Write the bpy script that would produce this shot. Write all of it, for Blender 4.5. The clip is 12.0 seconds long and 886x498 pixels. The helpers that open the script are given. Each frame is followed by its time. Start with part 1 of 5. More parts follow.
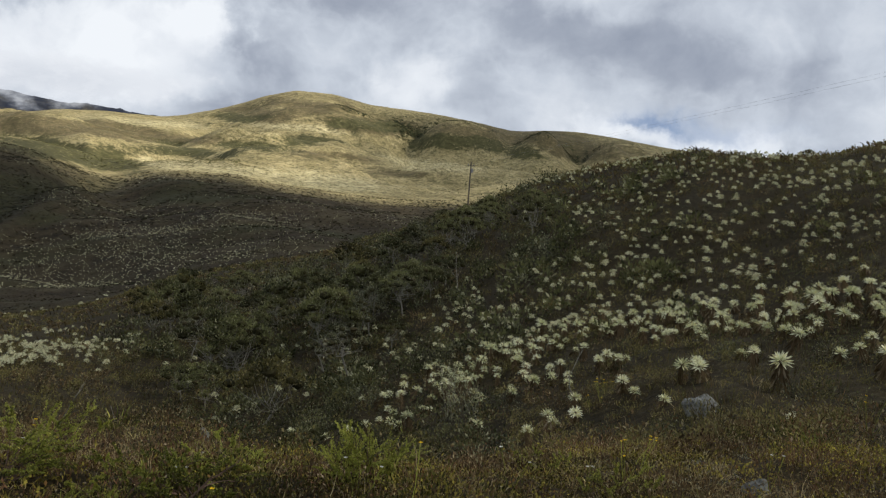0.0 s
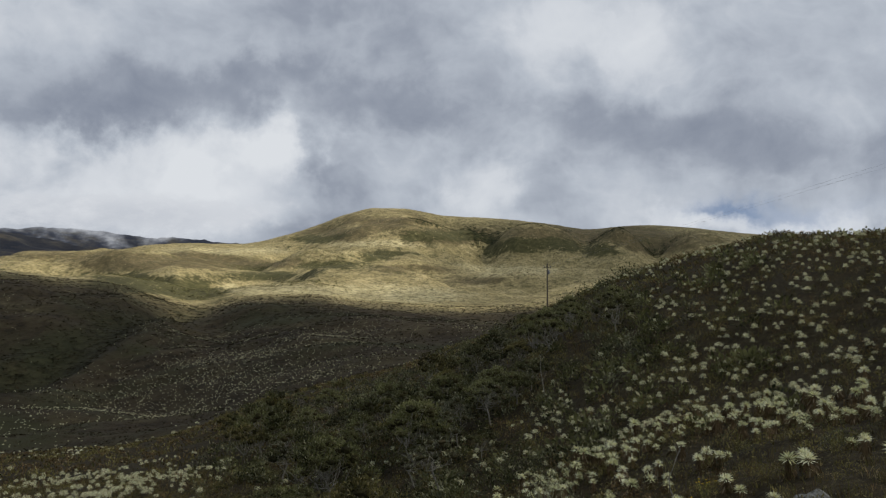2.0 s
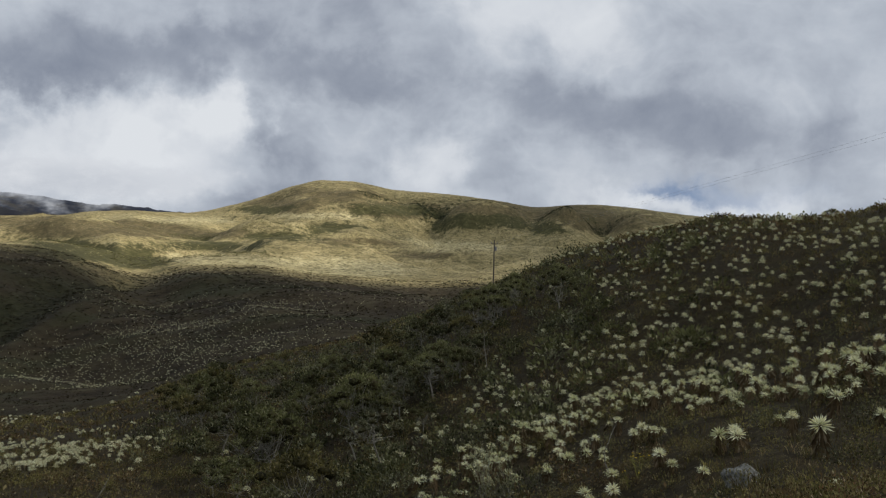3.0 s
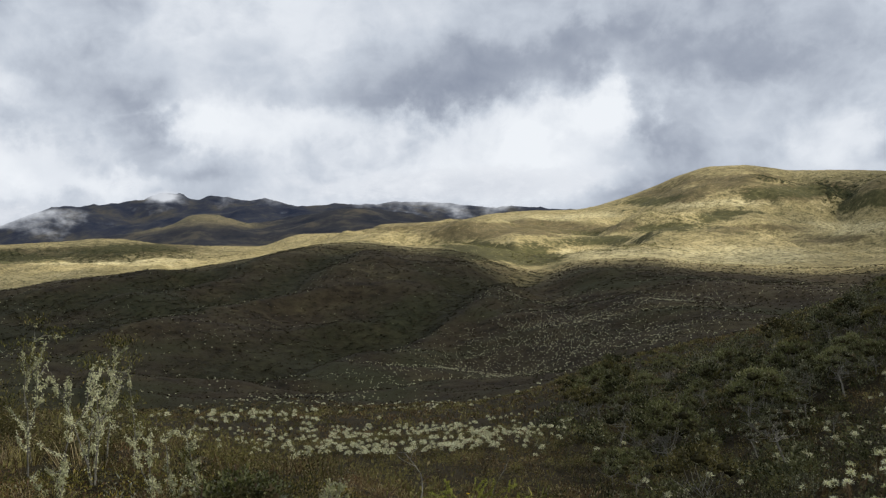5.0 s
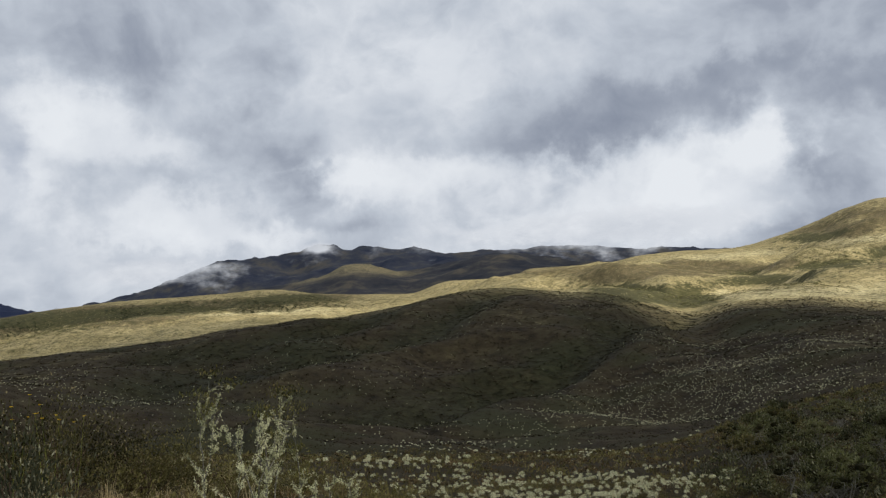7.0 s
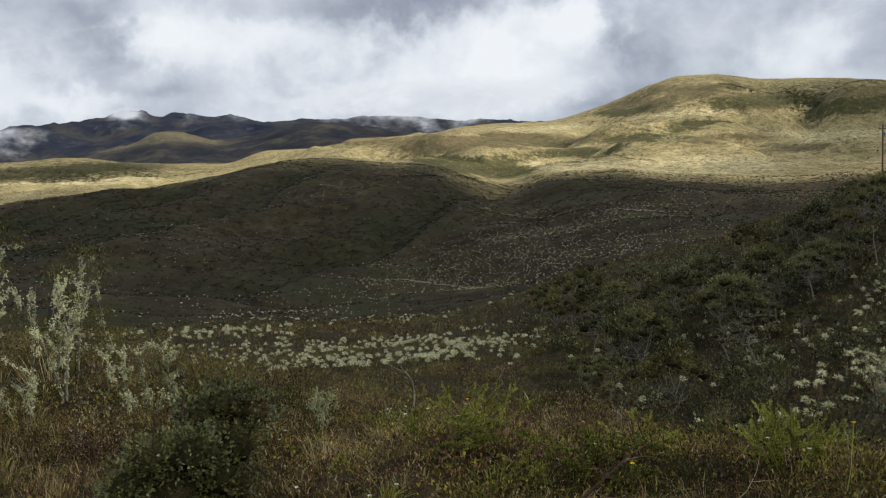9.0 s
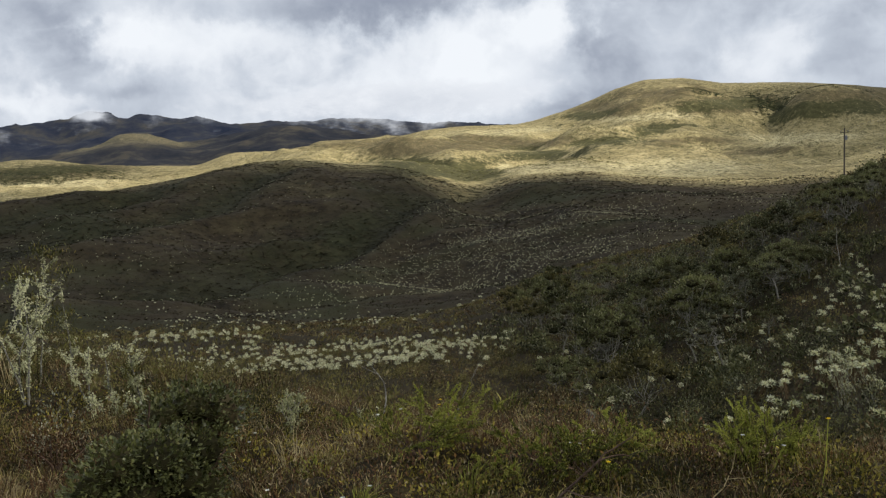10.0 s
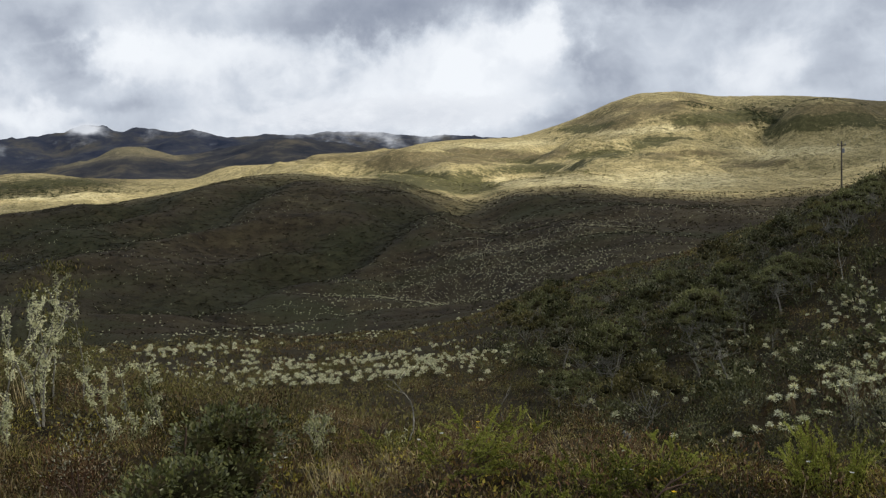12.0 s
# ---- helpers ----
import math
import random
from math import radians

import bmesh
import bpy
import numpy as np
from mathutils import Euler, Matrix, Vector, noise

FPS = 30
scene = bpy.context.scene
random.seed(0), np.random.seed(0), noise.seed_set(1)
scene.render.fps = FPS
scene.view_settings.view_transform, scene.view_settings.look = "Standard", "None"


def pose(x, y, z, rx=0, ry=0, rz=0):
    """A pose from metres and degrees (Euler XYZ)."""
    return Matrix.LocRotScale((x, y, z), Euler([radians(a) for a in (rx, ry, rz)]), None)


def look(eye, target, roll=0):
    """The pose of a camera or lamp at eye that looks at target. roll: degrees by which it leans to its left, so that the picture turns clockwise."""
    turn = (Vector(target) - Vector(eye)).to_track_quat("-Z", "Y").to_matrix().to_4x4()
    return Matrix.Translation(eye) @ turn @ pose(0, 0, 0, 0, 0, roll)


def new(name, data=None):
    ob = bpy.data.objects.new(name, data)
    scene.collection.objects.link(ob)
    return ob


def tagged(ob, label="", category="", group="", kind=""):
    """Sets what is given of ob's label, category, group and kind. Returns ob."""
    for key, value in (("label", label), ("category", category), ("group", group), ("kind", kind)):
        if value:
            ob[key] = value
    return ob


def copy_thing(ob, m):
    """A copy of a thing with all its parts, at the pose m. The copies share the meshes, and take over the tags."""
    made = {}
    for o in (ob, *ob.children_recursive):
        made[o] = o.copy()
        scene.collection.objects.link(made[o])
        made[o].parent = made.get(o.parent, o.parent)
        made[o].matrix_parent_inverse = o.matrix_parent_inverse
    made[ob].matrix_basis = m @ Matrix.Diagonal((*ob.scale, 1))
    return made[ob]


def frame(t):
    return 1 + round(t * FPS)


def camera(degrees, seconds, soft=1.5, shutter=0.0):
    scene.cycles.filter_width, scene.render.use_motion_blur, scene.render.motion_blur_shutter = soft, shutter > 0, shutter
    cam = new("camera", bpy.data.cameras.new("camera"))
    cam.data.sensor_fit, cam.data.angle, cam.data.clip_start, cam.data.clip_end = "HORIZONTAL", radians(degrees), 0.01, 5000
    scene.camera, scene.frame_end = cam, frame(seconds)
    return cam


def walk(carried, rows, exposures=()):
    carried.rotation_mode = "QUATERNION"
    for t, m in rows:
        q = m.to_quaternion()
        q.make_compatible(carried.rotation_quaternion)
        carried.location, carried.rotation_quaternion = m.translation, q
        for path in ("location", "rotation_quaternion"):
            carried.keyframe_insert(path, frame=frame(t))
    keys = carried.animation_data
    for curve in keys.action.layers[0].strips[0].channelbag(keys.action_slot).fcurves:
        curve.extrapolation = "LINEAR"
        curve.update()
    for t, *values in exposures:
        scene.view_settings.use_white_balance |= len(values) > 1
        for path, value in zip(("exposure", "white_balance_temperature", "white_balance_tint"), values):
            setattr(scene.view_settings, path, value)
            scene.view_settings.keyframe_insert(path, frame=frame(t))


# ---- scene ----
cam = camera(54.04, 12.0, soft=1.25)
PATH = [
    (0, (-0.002, 0.003, 1.650), (0.057, 9.975, 0.903), 4.51),
    (0.5, (0.003, 0.033, 1.658), (-0.767, 10.000, 1.432), 0.93),
    (1, (-0.013, -0.004, 1.675), (-0.888, 9.956, 1.850), 0.13),
    (1.5, (-0.009, -0.019, 1.677), (-0.977, 9.927, 2.058), -0.02),
    (2, (0.004, 0.012, 1.669), (-0.885, 9.963, 2.110), 0.03),
    (2.5, (0.023, 0.023, 1.660), (-0.458, 10.006, 1.989), 0.75),
    (2.7, (0.036, 0.010, 1.649), (-0.241, 10.002, 1.907), 1.30),
    (4.3, (0.371, -0.242, 1.684), (-1.505, 9.575, 1.362), 1.76),
    (4.5, (0.370, -0.323, 1.701), (-2.244, 9.323, 1.332), 1.05),
    (5, (0.327, -0.397, 1.737), (-4.207, 8.515, 1.808), -1.29),
    (5.5, (0.353, -0.482, 1.770), (-5.396, 7.677, 2.374), -2.26),
    (6, (0.409, -0.557, 1.791), (-5.620, 7.389, 2.506), -2.23),
    (6.5, (0.311, -0.451, 1.780), (-5.705, 7.500, 2.548), -2.30),
    (7, (0.334, -0.477, 1.782), (-5.608, 7.539, 2.426), -2.47),
    (7.5, (0.361, -0.514, 1.752), (-5.317, 7.718, 1.809), -3.17),
    (7.7, (0.394, -0.516, 1.734), (-5.076, 7.851, 1.453), -3.33),
    (9.3, (-0.079, 0.008, 1.566), (-4.183, 9.080, 0.640), -2.23),
    (9.5, (-0.077, 0.007, 1.562), (-4.128, 9.106, 0.669), -2.32),
    (10, (-0.083, 0.006, 1.552), (-3.991, 9.167, 0.647), -2.10),
    (10.5, (-0.084, 0.006, 1.552), (-3.943, 9.184, 0.624), -2.20),
    (11, (-0.090, -0.000, 1.544), (-3.925, 9.188, 0.613), -2.80),
    (11.5, (-0.145, 0.022, 1.549), (-3.866, 9.259, 0.635), -3.05),
    (12, (-0.399, 0.087, 1.567), (-4.265, 9.278, 0.810), -2.14),
]
walk(cam, [(t, look(eye, target, roll)) for t, eye, target, roll in PATH], exposures=[(0, 0.08), (0.5, 0.06), (1.0, -0.14), (1.5, -0.25), (2.7, -0.25), (4.3, 0.1), (5.0, 0.04), (5.5, -0.12), (6.0, -0.19), (6.5, -0.08), (7.0, -0.09), (7.6, -0.24), (9.3, 0.08), (12, 0.1)])

# ---- world, sun and cloud cover ----
EYE = 1.65
SUN_AZ, SUN_EL = -78.0, 37.0


def heading(az):
    """Level unit vector az degrees to the left of +y."""
    return Vector((-math.sin(radians(az)), math.cos(radians(az)), 0))


def plain(n, key, value):
    """Sets one of a node's plain attributes."""
    if key == "operation":
        n.operation = value
    elif key == "sky_type":
        n.sky_type = value
    elif key == "sun_disc":
        n.sun_disc = value
    elif key == "sun_elevation":
        n.sun_elevation = value
    elif key == "sun_rotation":
        n.sun_rotation = value
    elif key == "altitude":
        n.altitude = value
    elif key == "attribute_name":
        n.attribute_name = value
    elif key == "feature":
        n.feature = value
    elif key == "normalize":
        n.normalize = value
    else:
        raise ValueError(key)


def node(nt, kind, _out=0, **given):
    """A node with inputs by name or number (i0, i1 ...) and plain attributes; returns the wanted output."""
    n = nt.nodes.new(kind)
    for key, value in given.items():
        if key[0] == "i" and key[1:].isdigit():
            target = n.inputs[int(key[1:])]
        elif key in n.inputs:
            target = n.inputs[key]
        elif key.replace("_", " ") in n.inputs:
            target = n.inputs[key.replace("_", " ")]
        else:
            plain(n, key, value)
            continue
        if isinstance(value, bpy.types.NodeSocket):
            nt.links.new(value, target)
        else:
            target.default_value = value
    return n.outputs[_out]


def calc(nt, op, a, b=0.0, c=0.0):
    return node(nt, "ShaderNodeMath", operation=op, i0=a, i1=b, i2=c)


def mixed(nt, fac, a, b):
    n = nt.nodes.new("ShaderNodeMix")
    n.data_type = "RGBA"
    for k, v in ((0, fac), (6, a), (7, b)):
        if isinstance(v, bpy.types.NodeSocket):
            nt.links.new(v, n.inputs[k])
        else:
            n.inputs[k].default_value = v if k == 0 else (*v[:3], 1)
    return n.outputs[2]


def ramp(nt, fac, *stops):
    """A colour ramp; stops of (place, (r, g, b))."""
    n = nt.nodes.new("ShaderNodeValToRGB")
    els = n.color_ramp.elements
    while len(els) < len(stops):
        els.new(0.5)
    for e, (p, c) in zip(els, stops):
        e.position, e.color = p, (*c, 1) if len(c) == 3 else c
    nt.links.new(fac, n.inputs[0])
    return n.outputs[0]


def soft_step(nt, v, lo, hi):
    n = nt.nodes.new("ShaderNodeMapRange")
    n.interpolation_type = "SMOOTHSTEP"
    nt.links.new(v, n.inputs[0])
    n.inputs[1].default_value, n.inputs[2].default_value = lo, hi
    return n.outputs[0]


world = bpy.data.worlds.new("world")
scene.world = world
world.use_nodes = True
wt = world.node_tree
wt.nodes.clear()
way = node(wt, "ShaderNodeTexCoord", 0)
sep = wt.nodes.new("ShaderNodeSeparateXYZ")
wt.links.new(way, sep.inputs[0])
wx, wy, wz = sep.outputs
# the cloud ceiling: direction laid out on a slightly curved sheet, so that the clouds flatten towards the horizon
lift = calc(wt, "ADD", calc(wt, "ABSOLUTE", wz), 0.22)
sheet = node(wt, "ShaderNodeCombineXYZ", i0=calc(wt, "DIVIDE", wx, lift), i1=calc(wt, "DIVIDE", wy, lift), i2=0.3)
puffs = node(wt, "ShaderNodeTexNoise", 0, Vector=sheet, Scale=1.3, Detail=7.0, Roughness=0.55, Distortion=0.3)
broad = node(wt, "ShaderNodeTexNoise", 0, Vector=sheet, Scale=0.42, Detail=3.0, Roughness=0.5)
tall = node(wt, "ShaderNodeVectorMath", operation="MULTIPLY", i0=way, i1=(1.0, 1.0, 1.2))
heaps = node(wt, "ShaderNodeTexNoise", 0, Vector=tall, Scale=5.0, Detail=7.0, Roughness=0.50, Distortion=0.12)
warp = node(wt, "ShaderNodeTexNoise", 1, Vector=tall, Scale=9.0, Detail=4.0, Roughness=0.55)
bent = node(wt, "ShaderNodeVectorMath", operation="MULTIPLY_ADD", i0=warp, i1=(0.14, 0.14, 0.14), i2=tall)
balls = node(wt, "ShaderNodeTexVoronoi", 0, Vector=bent, feature="SMOOTH_F1", Scale=7.0, Detail=3.0, Roughness=0.5, Smoothness=0.6, normalize=True)
rounded = calc(wt, "SUBTRACT", 0.42, balls)
# heaped edges: folds of a bent noise, bright along their rims
flat_way = node(wt, "ShaderNodeVectorMath", operation="MULTIPLY", i0=way, i1=(1.0, 1.0, 1.25))
swirl = node(wt, "ShaderNodeTexNoise", 1, Vector=flat_way, Scale=5.0, Detail=4.0, Roughness=0.5)
folded = node(wt, "ShaderNodeVectorMath", operation="MULTIPLY_ADD", i0=swirl, i1=(0.16, 0.16, 0.16), i2=flat_way)
folds = node(wt, "ShaderNodeTexNoise", 0, Vector=folded, Scale=8.0, Detail=9.0, Roughness=0.56)
billow = calc(wt, "SUBTRACT", 0.12, calc(wt, "ABSOLUTE", calc(wt, "SUBTRACT", folds, 0.5)))
ragged = node(wt, "ShaderNodeTexNoise", 1, Vector=way, Scale=12.0, Detail=8.0, Roughness=0.6)
rg = wt.nodes.new("ShaderNodeSeparateXYZ")
wt.links.new(ragged, rg.inputs[0])
az = calc(wt, "MULTIPLY", calc(wt, "ARCTAN2", calc(wt, "MULTIPLY", wx, -1.0), wy), 57.2958)
el = calc(wt, "MULTIPLY", calc(wt, "ARCSINE", wz), 57.2958)
az = calc(wt, "ADD", az, calc(wt, "MULTIPLY", calc(wt, "SUBTRACT", rg.outputs[0], 0.5), 11.0))
el = calc(wt, "ADD", el, calc(wt, "MULTIPLY", calc(wt, "SUBTRACT", rg.outputs[1], 0.5), 7.0))


def lobe(a, e, wa, we):
    """A soft swelling of the cloud cover round (a, e) degrees."""
    u = calc(wt, "DIVIDE", calc(wt, "SUBTRACT", az, a), wa)
    v = calc(wt, "DIVIDE", calc(wt, "SUBTRACT", el, e), we)
    q = calc(wt, "ADD", calc(wt, "MULTIPLY", u, u), calc(wt, "MULTIPLY", v, v))
    return calc(wt, "POWER", 2.718, calc(wt, "MULTIPLY", q, -1.0))


# thin, bright parts and thick, dark parts of the cloud ceiling: degrees left, degrees up, half widths, amount
BRIGHT = [(15.9, 10.0, 1.6, 1.5, 0.26), (17.5, 8.4, 4.2, 1.7, 0.30), (23, 6.9, 6.0, 2.2, 0.24), (20, 5.0, 8.0, 1.2, 0.18), (30, 7.6, 4.0, 1.8, 0.22), (31, 5.2, 6.0, 1.3, 0.18), (3.8, 6.6, 1.3, 1.8, 0.11), (1.4, 6.6, 1.6, 1.6, 0.12), (-11.3, 4.3, 3.0, 1.0, 0.36), (-18, 3.6, 4.0, 0.9, 0.34),
          (-5, 16, 6.0, 3.0, 0.18), (60.4, 12.6, 2.6, 2.2, 0.26), (62.4, 8.0, 2.6, 1.6, 0.34), (56, 10.7, 3.0, 1.2, 0.18), (54, 6.2, 5.0, 1.8, 0.24), (42.3, 9.3, 2.2, 1.5, 0.32), (37.5, 8.3, 4.5, 1.5, 0.24), (49.5, 4.7, 4.0, 0.9, 0.22), (39, 15.5, 12.0, 4.0, 0.12)]
DARK = [(9.5, 12.0, 6.0, 2.0, 0.26), (23, 12.6, 5.5, 2.0, 0.22), (-8, 9.6, 8.0, 2.2, 0.24), (12.2, 7.7, 1.5, 1.8, 0.16), (28.5, 10.4, 3.5, 1.2, 0.14), (-19, 8.0, 6.0, 2.0, 0.18), (8, 17, 5.0, 2.5, 0.10), (55, 15.8, 5.0, 1.8, 0.12), (49.5, 11.4, 2.6, 1.6, 0.14), (46.5, 8.4, 2.2, 1.8, 0.18),
        (44, 5.5, 4.0, 0.8, 0.12), (25.5, 10.7, 4.0, 1.3, 0.14), (29, 6.8, 2.2, 0.9, 0.08), (16.5, 13.4, 4.0, 1.2, 0.16), (57, 4.4, 4.0, 1.0, 0.14), (34, 11.2, 3.0, 1.2, 0.08), (52.5, 8.6, 1.6, 1.0, 0.08)]
bright = calc(wt, "ADD", calc(wt, "MULTIPLY", puffs, 0.30), calc(wt, "MULTIPLY", broad, 0.12))
bright = calc(wt, "ADD", bright, calc(wt, "MULTIPLY", heaps, 0.60))
bright = calc(wt, "ADD", bright, calc(wt, "MULTIPLY", rounded, 0.45))
bright = calc(wt, "ADD", bright, calc(wt, "MULTIPLY", billow, 0.75))
bright = calc(wt, "SUBTRACT", bright, 0.08)
shape = calc(wt, "ADD", calc(wt, "MULTIPLY", calc(wt, "SUBTRACT", folds, 0.5), 2.6), calc(wt, "MULTIPLY_ADD", rounded, 2.2, 0.95))
for a, e, wa, we, amp in BRIGHT:
    bright = calc(wt, "MULTIPLY_ADD", calc(wt, "MULTIPLY", lobe(a, e, wa, we), shape), amp, bright)
for a, e, wa, we, amp in DARK:
    bright = calc(wt, "MULTIPLY_ADD", lobe(a, e, wa, we), -amp, bright)
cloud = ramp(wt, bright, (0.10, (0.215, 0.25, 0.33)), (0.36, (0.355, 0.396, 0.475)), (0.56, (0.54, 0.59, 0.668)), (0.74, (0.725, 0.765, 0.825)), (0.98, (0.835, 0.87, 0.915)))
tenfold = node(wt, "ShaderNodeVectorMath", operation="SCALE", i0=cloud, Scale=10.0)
sky = node(wt, "ShaderNodeTexSky", sky_type="NISHITA", sun_disc=False, sun_elevation=radians(SUN_EL), sun_rotation=radians(-SUN_AZ), altitude=3200.0, Vector=node(wt, "ShaderNodeVectorMath", operation="ADD", i0=way, i1=(0.0, 0.0, 0.22)))
hole = calc(wt, "ADD", calc(wt, "MULTIPLY", lobe(-13.4, 4.9, 2.4, 0.7), 0.75), calc(wt, "MULTIPLY", lobe(-17.5, 4.2, 3.0, 0.8), 0.5))
hole = calc(wt, "ADD", hole, calc(wt, "MULTIPLY", lobe(63.5, 9.5, 1.6, 3.0), 0.35))
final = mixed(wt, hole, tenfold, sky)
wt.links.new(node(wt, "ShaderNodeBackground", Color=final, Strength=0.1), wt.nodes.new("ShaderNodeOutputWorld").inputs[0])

sun = new("sun", bpy.data.lights.new("sun", "SUN"))
sun.data.energy, sun.data.angle, sun.data.color = 4.6, radians(0.53), (1.0, 0.94, 0.82)
sun_way = heading(SUN_AZ) * math.cos(radians(SUN_EL)) + Vector((0, 0, math.sin(radians(SUN_EL))))
sun.matrix_world = look(sun_way * 50, (0, 0, 0))

# ---- materials ----


def material(name, build):
    m = bpy.data.materials.new(name)
    m.use_nodes = True
    nt = m.node_tree
    nt.nodes.clear()
    nt.links.new(build(nt), nt.nodes.new("ShaderNodeOutputMaterial").inputs[0])
    return m


def leafy(name, dark, light, accent, share=0.12, rough=0.6, glow=0.25, fine=9.0, gloss=0.08, single=0.5):
    """Foliage: each leaf or clump its own tone, some light passing through."""
    def build(nt):
        rnd = node(nt, "ShaderNodeNewGeometry", 8)
        own = node(nt, "ShaderNodeObjectInfo", 5)
        where = node(nt, "ShaderNodeNewGeometry", 0)
        patch = node(nt, "ShaderNodeTexNoise", 0, Vector=where, Scale=0.7, Detail=3.0)
        grain = node(nt, "ShaderNodeTexNoise", 0, Vector=where, Scale=fine, Detail=2.0)
        tone = calc(nt, "ADD", calc(nt, "MULTIPLY", rnd, single), calc(nt, "MULTIPLY_ADD", grain, 0.5, (0.5 - single) / 2))
        tone = calc(nt, "ADD", tone, calc(nt, "MULTIPLY", calc(nt, "SUBTRACT", patch, 0.5), 1.2))
        tone = calc(nt, "ADD", tone, calc(nt, "MULTIPLY", calc(nt, "SUBTRACT", own, 0.5), 0.4))
        col = ramp(nt, tone, (0.22, dark), (0.82, light))
        pick = soft_step(nt, calc(nt, "FRACT", calc(nt, "MULTIPLY", rnd, 7.31)), 1 - share, 1 - share * 0.6)
        col = mixed(nt, pick, col, accent)
        body = node(nt, "ShaderNodeBsdfPrincipled", Base_Color=col, Roughness=rough, Specular_IOR_Level=gloss)
        thin = node(nt, "ShaderNodeBsdfTranslucent", Color=col)
        return node(nt, "ShaderNodeMixShader", Fac=glow, i1=body, i2=thin)
    return material(name, build)


def ground_look(nt):
    """Heath near by, darkened for the shaded valley, rough golden grass on the open sunlit slopes, dark heath and rock
    on the far range, blued for haze.
    """
    where = node(nt, "ShaderNodeNewGeometry", 0)
    flat = node(nt, "ShaderNodeVectorMath", operation="MULTIPLY", i0=where, i1=(1, 1, 0))
    nt_len = nt.nodes.new("ShaderNodeVectorMath")
    nt_len.operation = "LENGTH"
    nt.links.new(flat, nt_len.inputs[0])
    reach = nt_len.outputs["Value"]

    def noisy(scale, detail=5.0, rough=0.6, dist=0.0, of=where):
        return node(nt, "ShaderNodeTexNoise", 0, Vector=of, Scale=scale, Detail=detail, Roughness=rough, Distortion=dist)
    near = ramp(nt, noisy(4.0, 8, 0.75), (0.3, (0.010, 0.008, 0.005)), (0.5, (0.028, 0.022, 0.011)), (0.68, (0.075, 0.062, 0.029)))
    peat = ramp(nt, noisy(34.0, 8, 0.78), (0.38, (0.007, 0.005, 0.003)), (0.52, (0.036, 0.027, 0.012)), (0.66, (0.13, 0.098, 0.045)))
    near = mixed(nt, soft_step(nt, noisy(0.5, 4), 0.5, 0.62), near, peat)
    # valley heath, darkened to carry part of the slope's shade
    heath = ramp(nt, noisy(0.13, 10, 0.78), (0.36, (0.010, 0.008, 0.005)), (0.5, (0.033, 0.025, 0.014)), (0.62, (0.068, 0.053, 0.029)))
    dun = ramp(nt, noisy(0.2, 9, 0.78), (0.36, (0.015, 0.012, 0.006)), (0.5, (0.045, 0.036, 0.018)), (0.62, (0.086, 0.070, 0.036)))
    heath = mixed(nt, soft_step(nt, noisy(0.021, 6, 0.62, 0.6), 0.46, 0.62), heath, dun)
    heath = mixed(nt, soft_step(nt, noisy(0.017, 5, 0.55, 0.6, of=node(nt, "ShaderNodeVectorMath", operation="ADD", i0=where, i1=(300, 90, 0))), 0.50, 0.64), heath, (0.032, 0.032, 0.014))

    def grown(name, sharp=0.5):
        """A cover with its rims broken up into single plants."""
        cov = node(nt, "ShaderNodeAttribute", 2, attribute_name=name)
        frayed = calc(nt, "MULTIPLY_ADD", calc(nt, "SUBTRACT", noisy(0.13, 8, 0.76), 0.5), 3.2, cov)
        return soft_step(nt, frayed, 0.42 - sharp / 2, 0.42 + sharp / 2)
    # dark scrub tone, which also paints the shade inside the gullies
    scrub = ramp(nt, noisy(0.35, 7, 0.75), (0.38, (0.010, 0.012, 0.006)), (0.62, (0.036, 0.038, 0.018)))
    heath = mixed(nt, calc(nt, "MULTIPLY", grown("gully_cover", 1.1), 0.8), heath, scrub)
    tuft, scatter = noisy(0.40, 6, 0.8), noisy(0.10, 8, 0.8)
    # golden grass, raised in tone to carry part of the sunlight
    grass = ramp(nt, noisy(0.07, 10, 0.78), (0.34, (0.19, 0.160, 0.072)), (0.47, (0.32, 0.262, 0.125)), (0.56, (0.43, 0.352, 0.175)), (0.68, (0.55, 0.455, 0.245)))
    pale = ramp(nt, noisy(0.12, 9, 0.78), (0.36, (0.34, 0.285, 0.145)), (0.5, (0.54, 0.46, 0.245)), (0.64, (0.70, 0.61, 0.36)))
    grass = mixed(nt, grown("pale_cover", 0.8), grass, pale)
    # brown and green growth, also standing in for shaded hollows
    brown = ramp(nt, noisy(0.09, 8, 0.75), (0.34, (0.085, 0.070, 0.036)), (0.66, (0.23, 0.178, 0.092)))
    grass = mixed(nt, grown("brown_cover", 0.7), grass, brown)
    bushes = ramp(nt, noisy(0.2, 7, 0.75), (0.36, (0.028, 0.029, 0.012)), (0.64, (0.125, 0.115, 0.050)))
    grass = mixed(nt, grown("green_cover", 0.55), grass, bushes)
    grass = mixed(nt, calc(nt, "MULTIPLY", soft_step(nt, tuft, 0.53, 0.40), 0.7), grass, (0.080, 0.075, 0.033))
    grass = mixed(nt, calc(nt, "MULTIPLY", soft_step(nt, scatter, 0.48, 0.36), 0.55), grass, (0.095, 0.088, 0.040))
    # far range and outliers: the blue of haze is put into their colours
    hazed_range = ramp(nt, noisy(0.009, 9, 0.68), (0.34, (0.016, 0.023, 0.046)), (0.5, (0.040, 0.045, 0.062)), (0.66, (0.095, 0.086, 0.070)))
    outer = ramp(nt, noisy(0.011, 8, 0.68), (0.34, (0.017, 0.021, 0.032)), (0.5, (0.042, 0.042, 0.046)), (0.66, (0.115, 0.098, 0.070)))
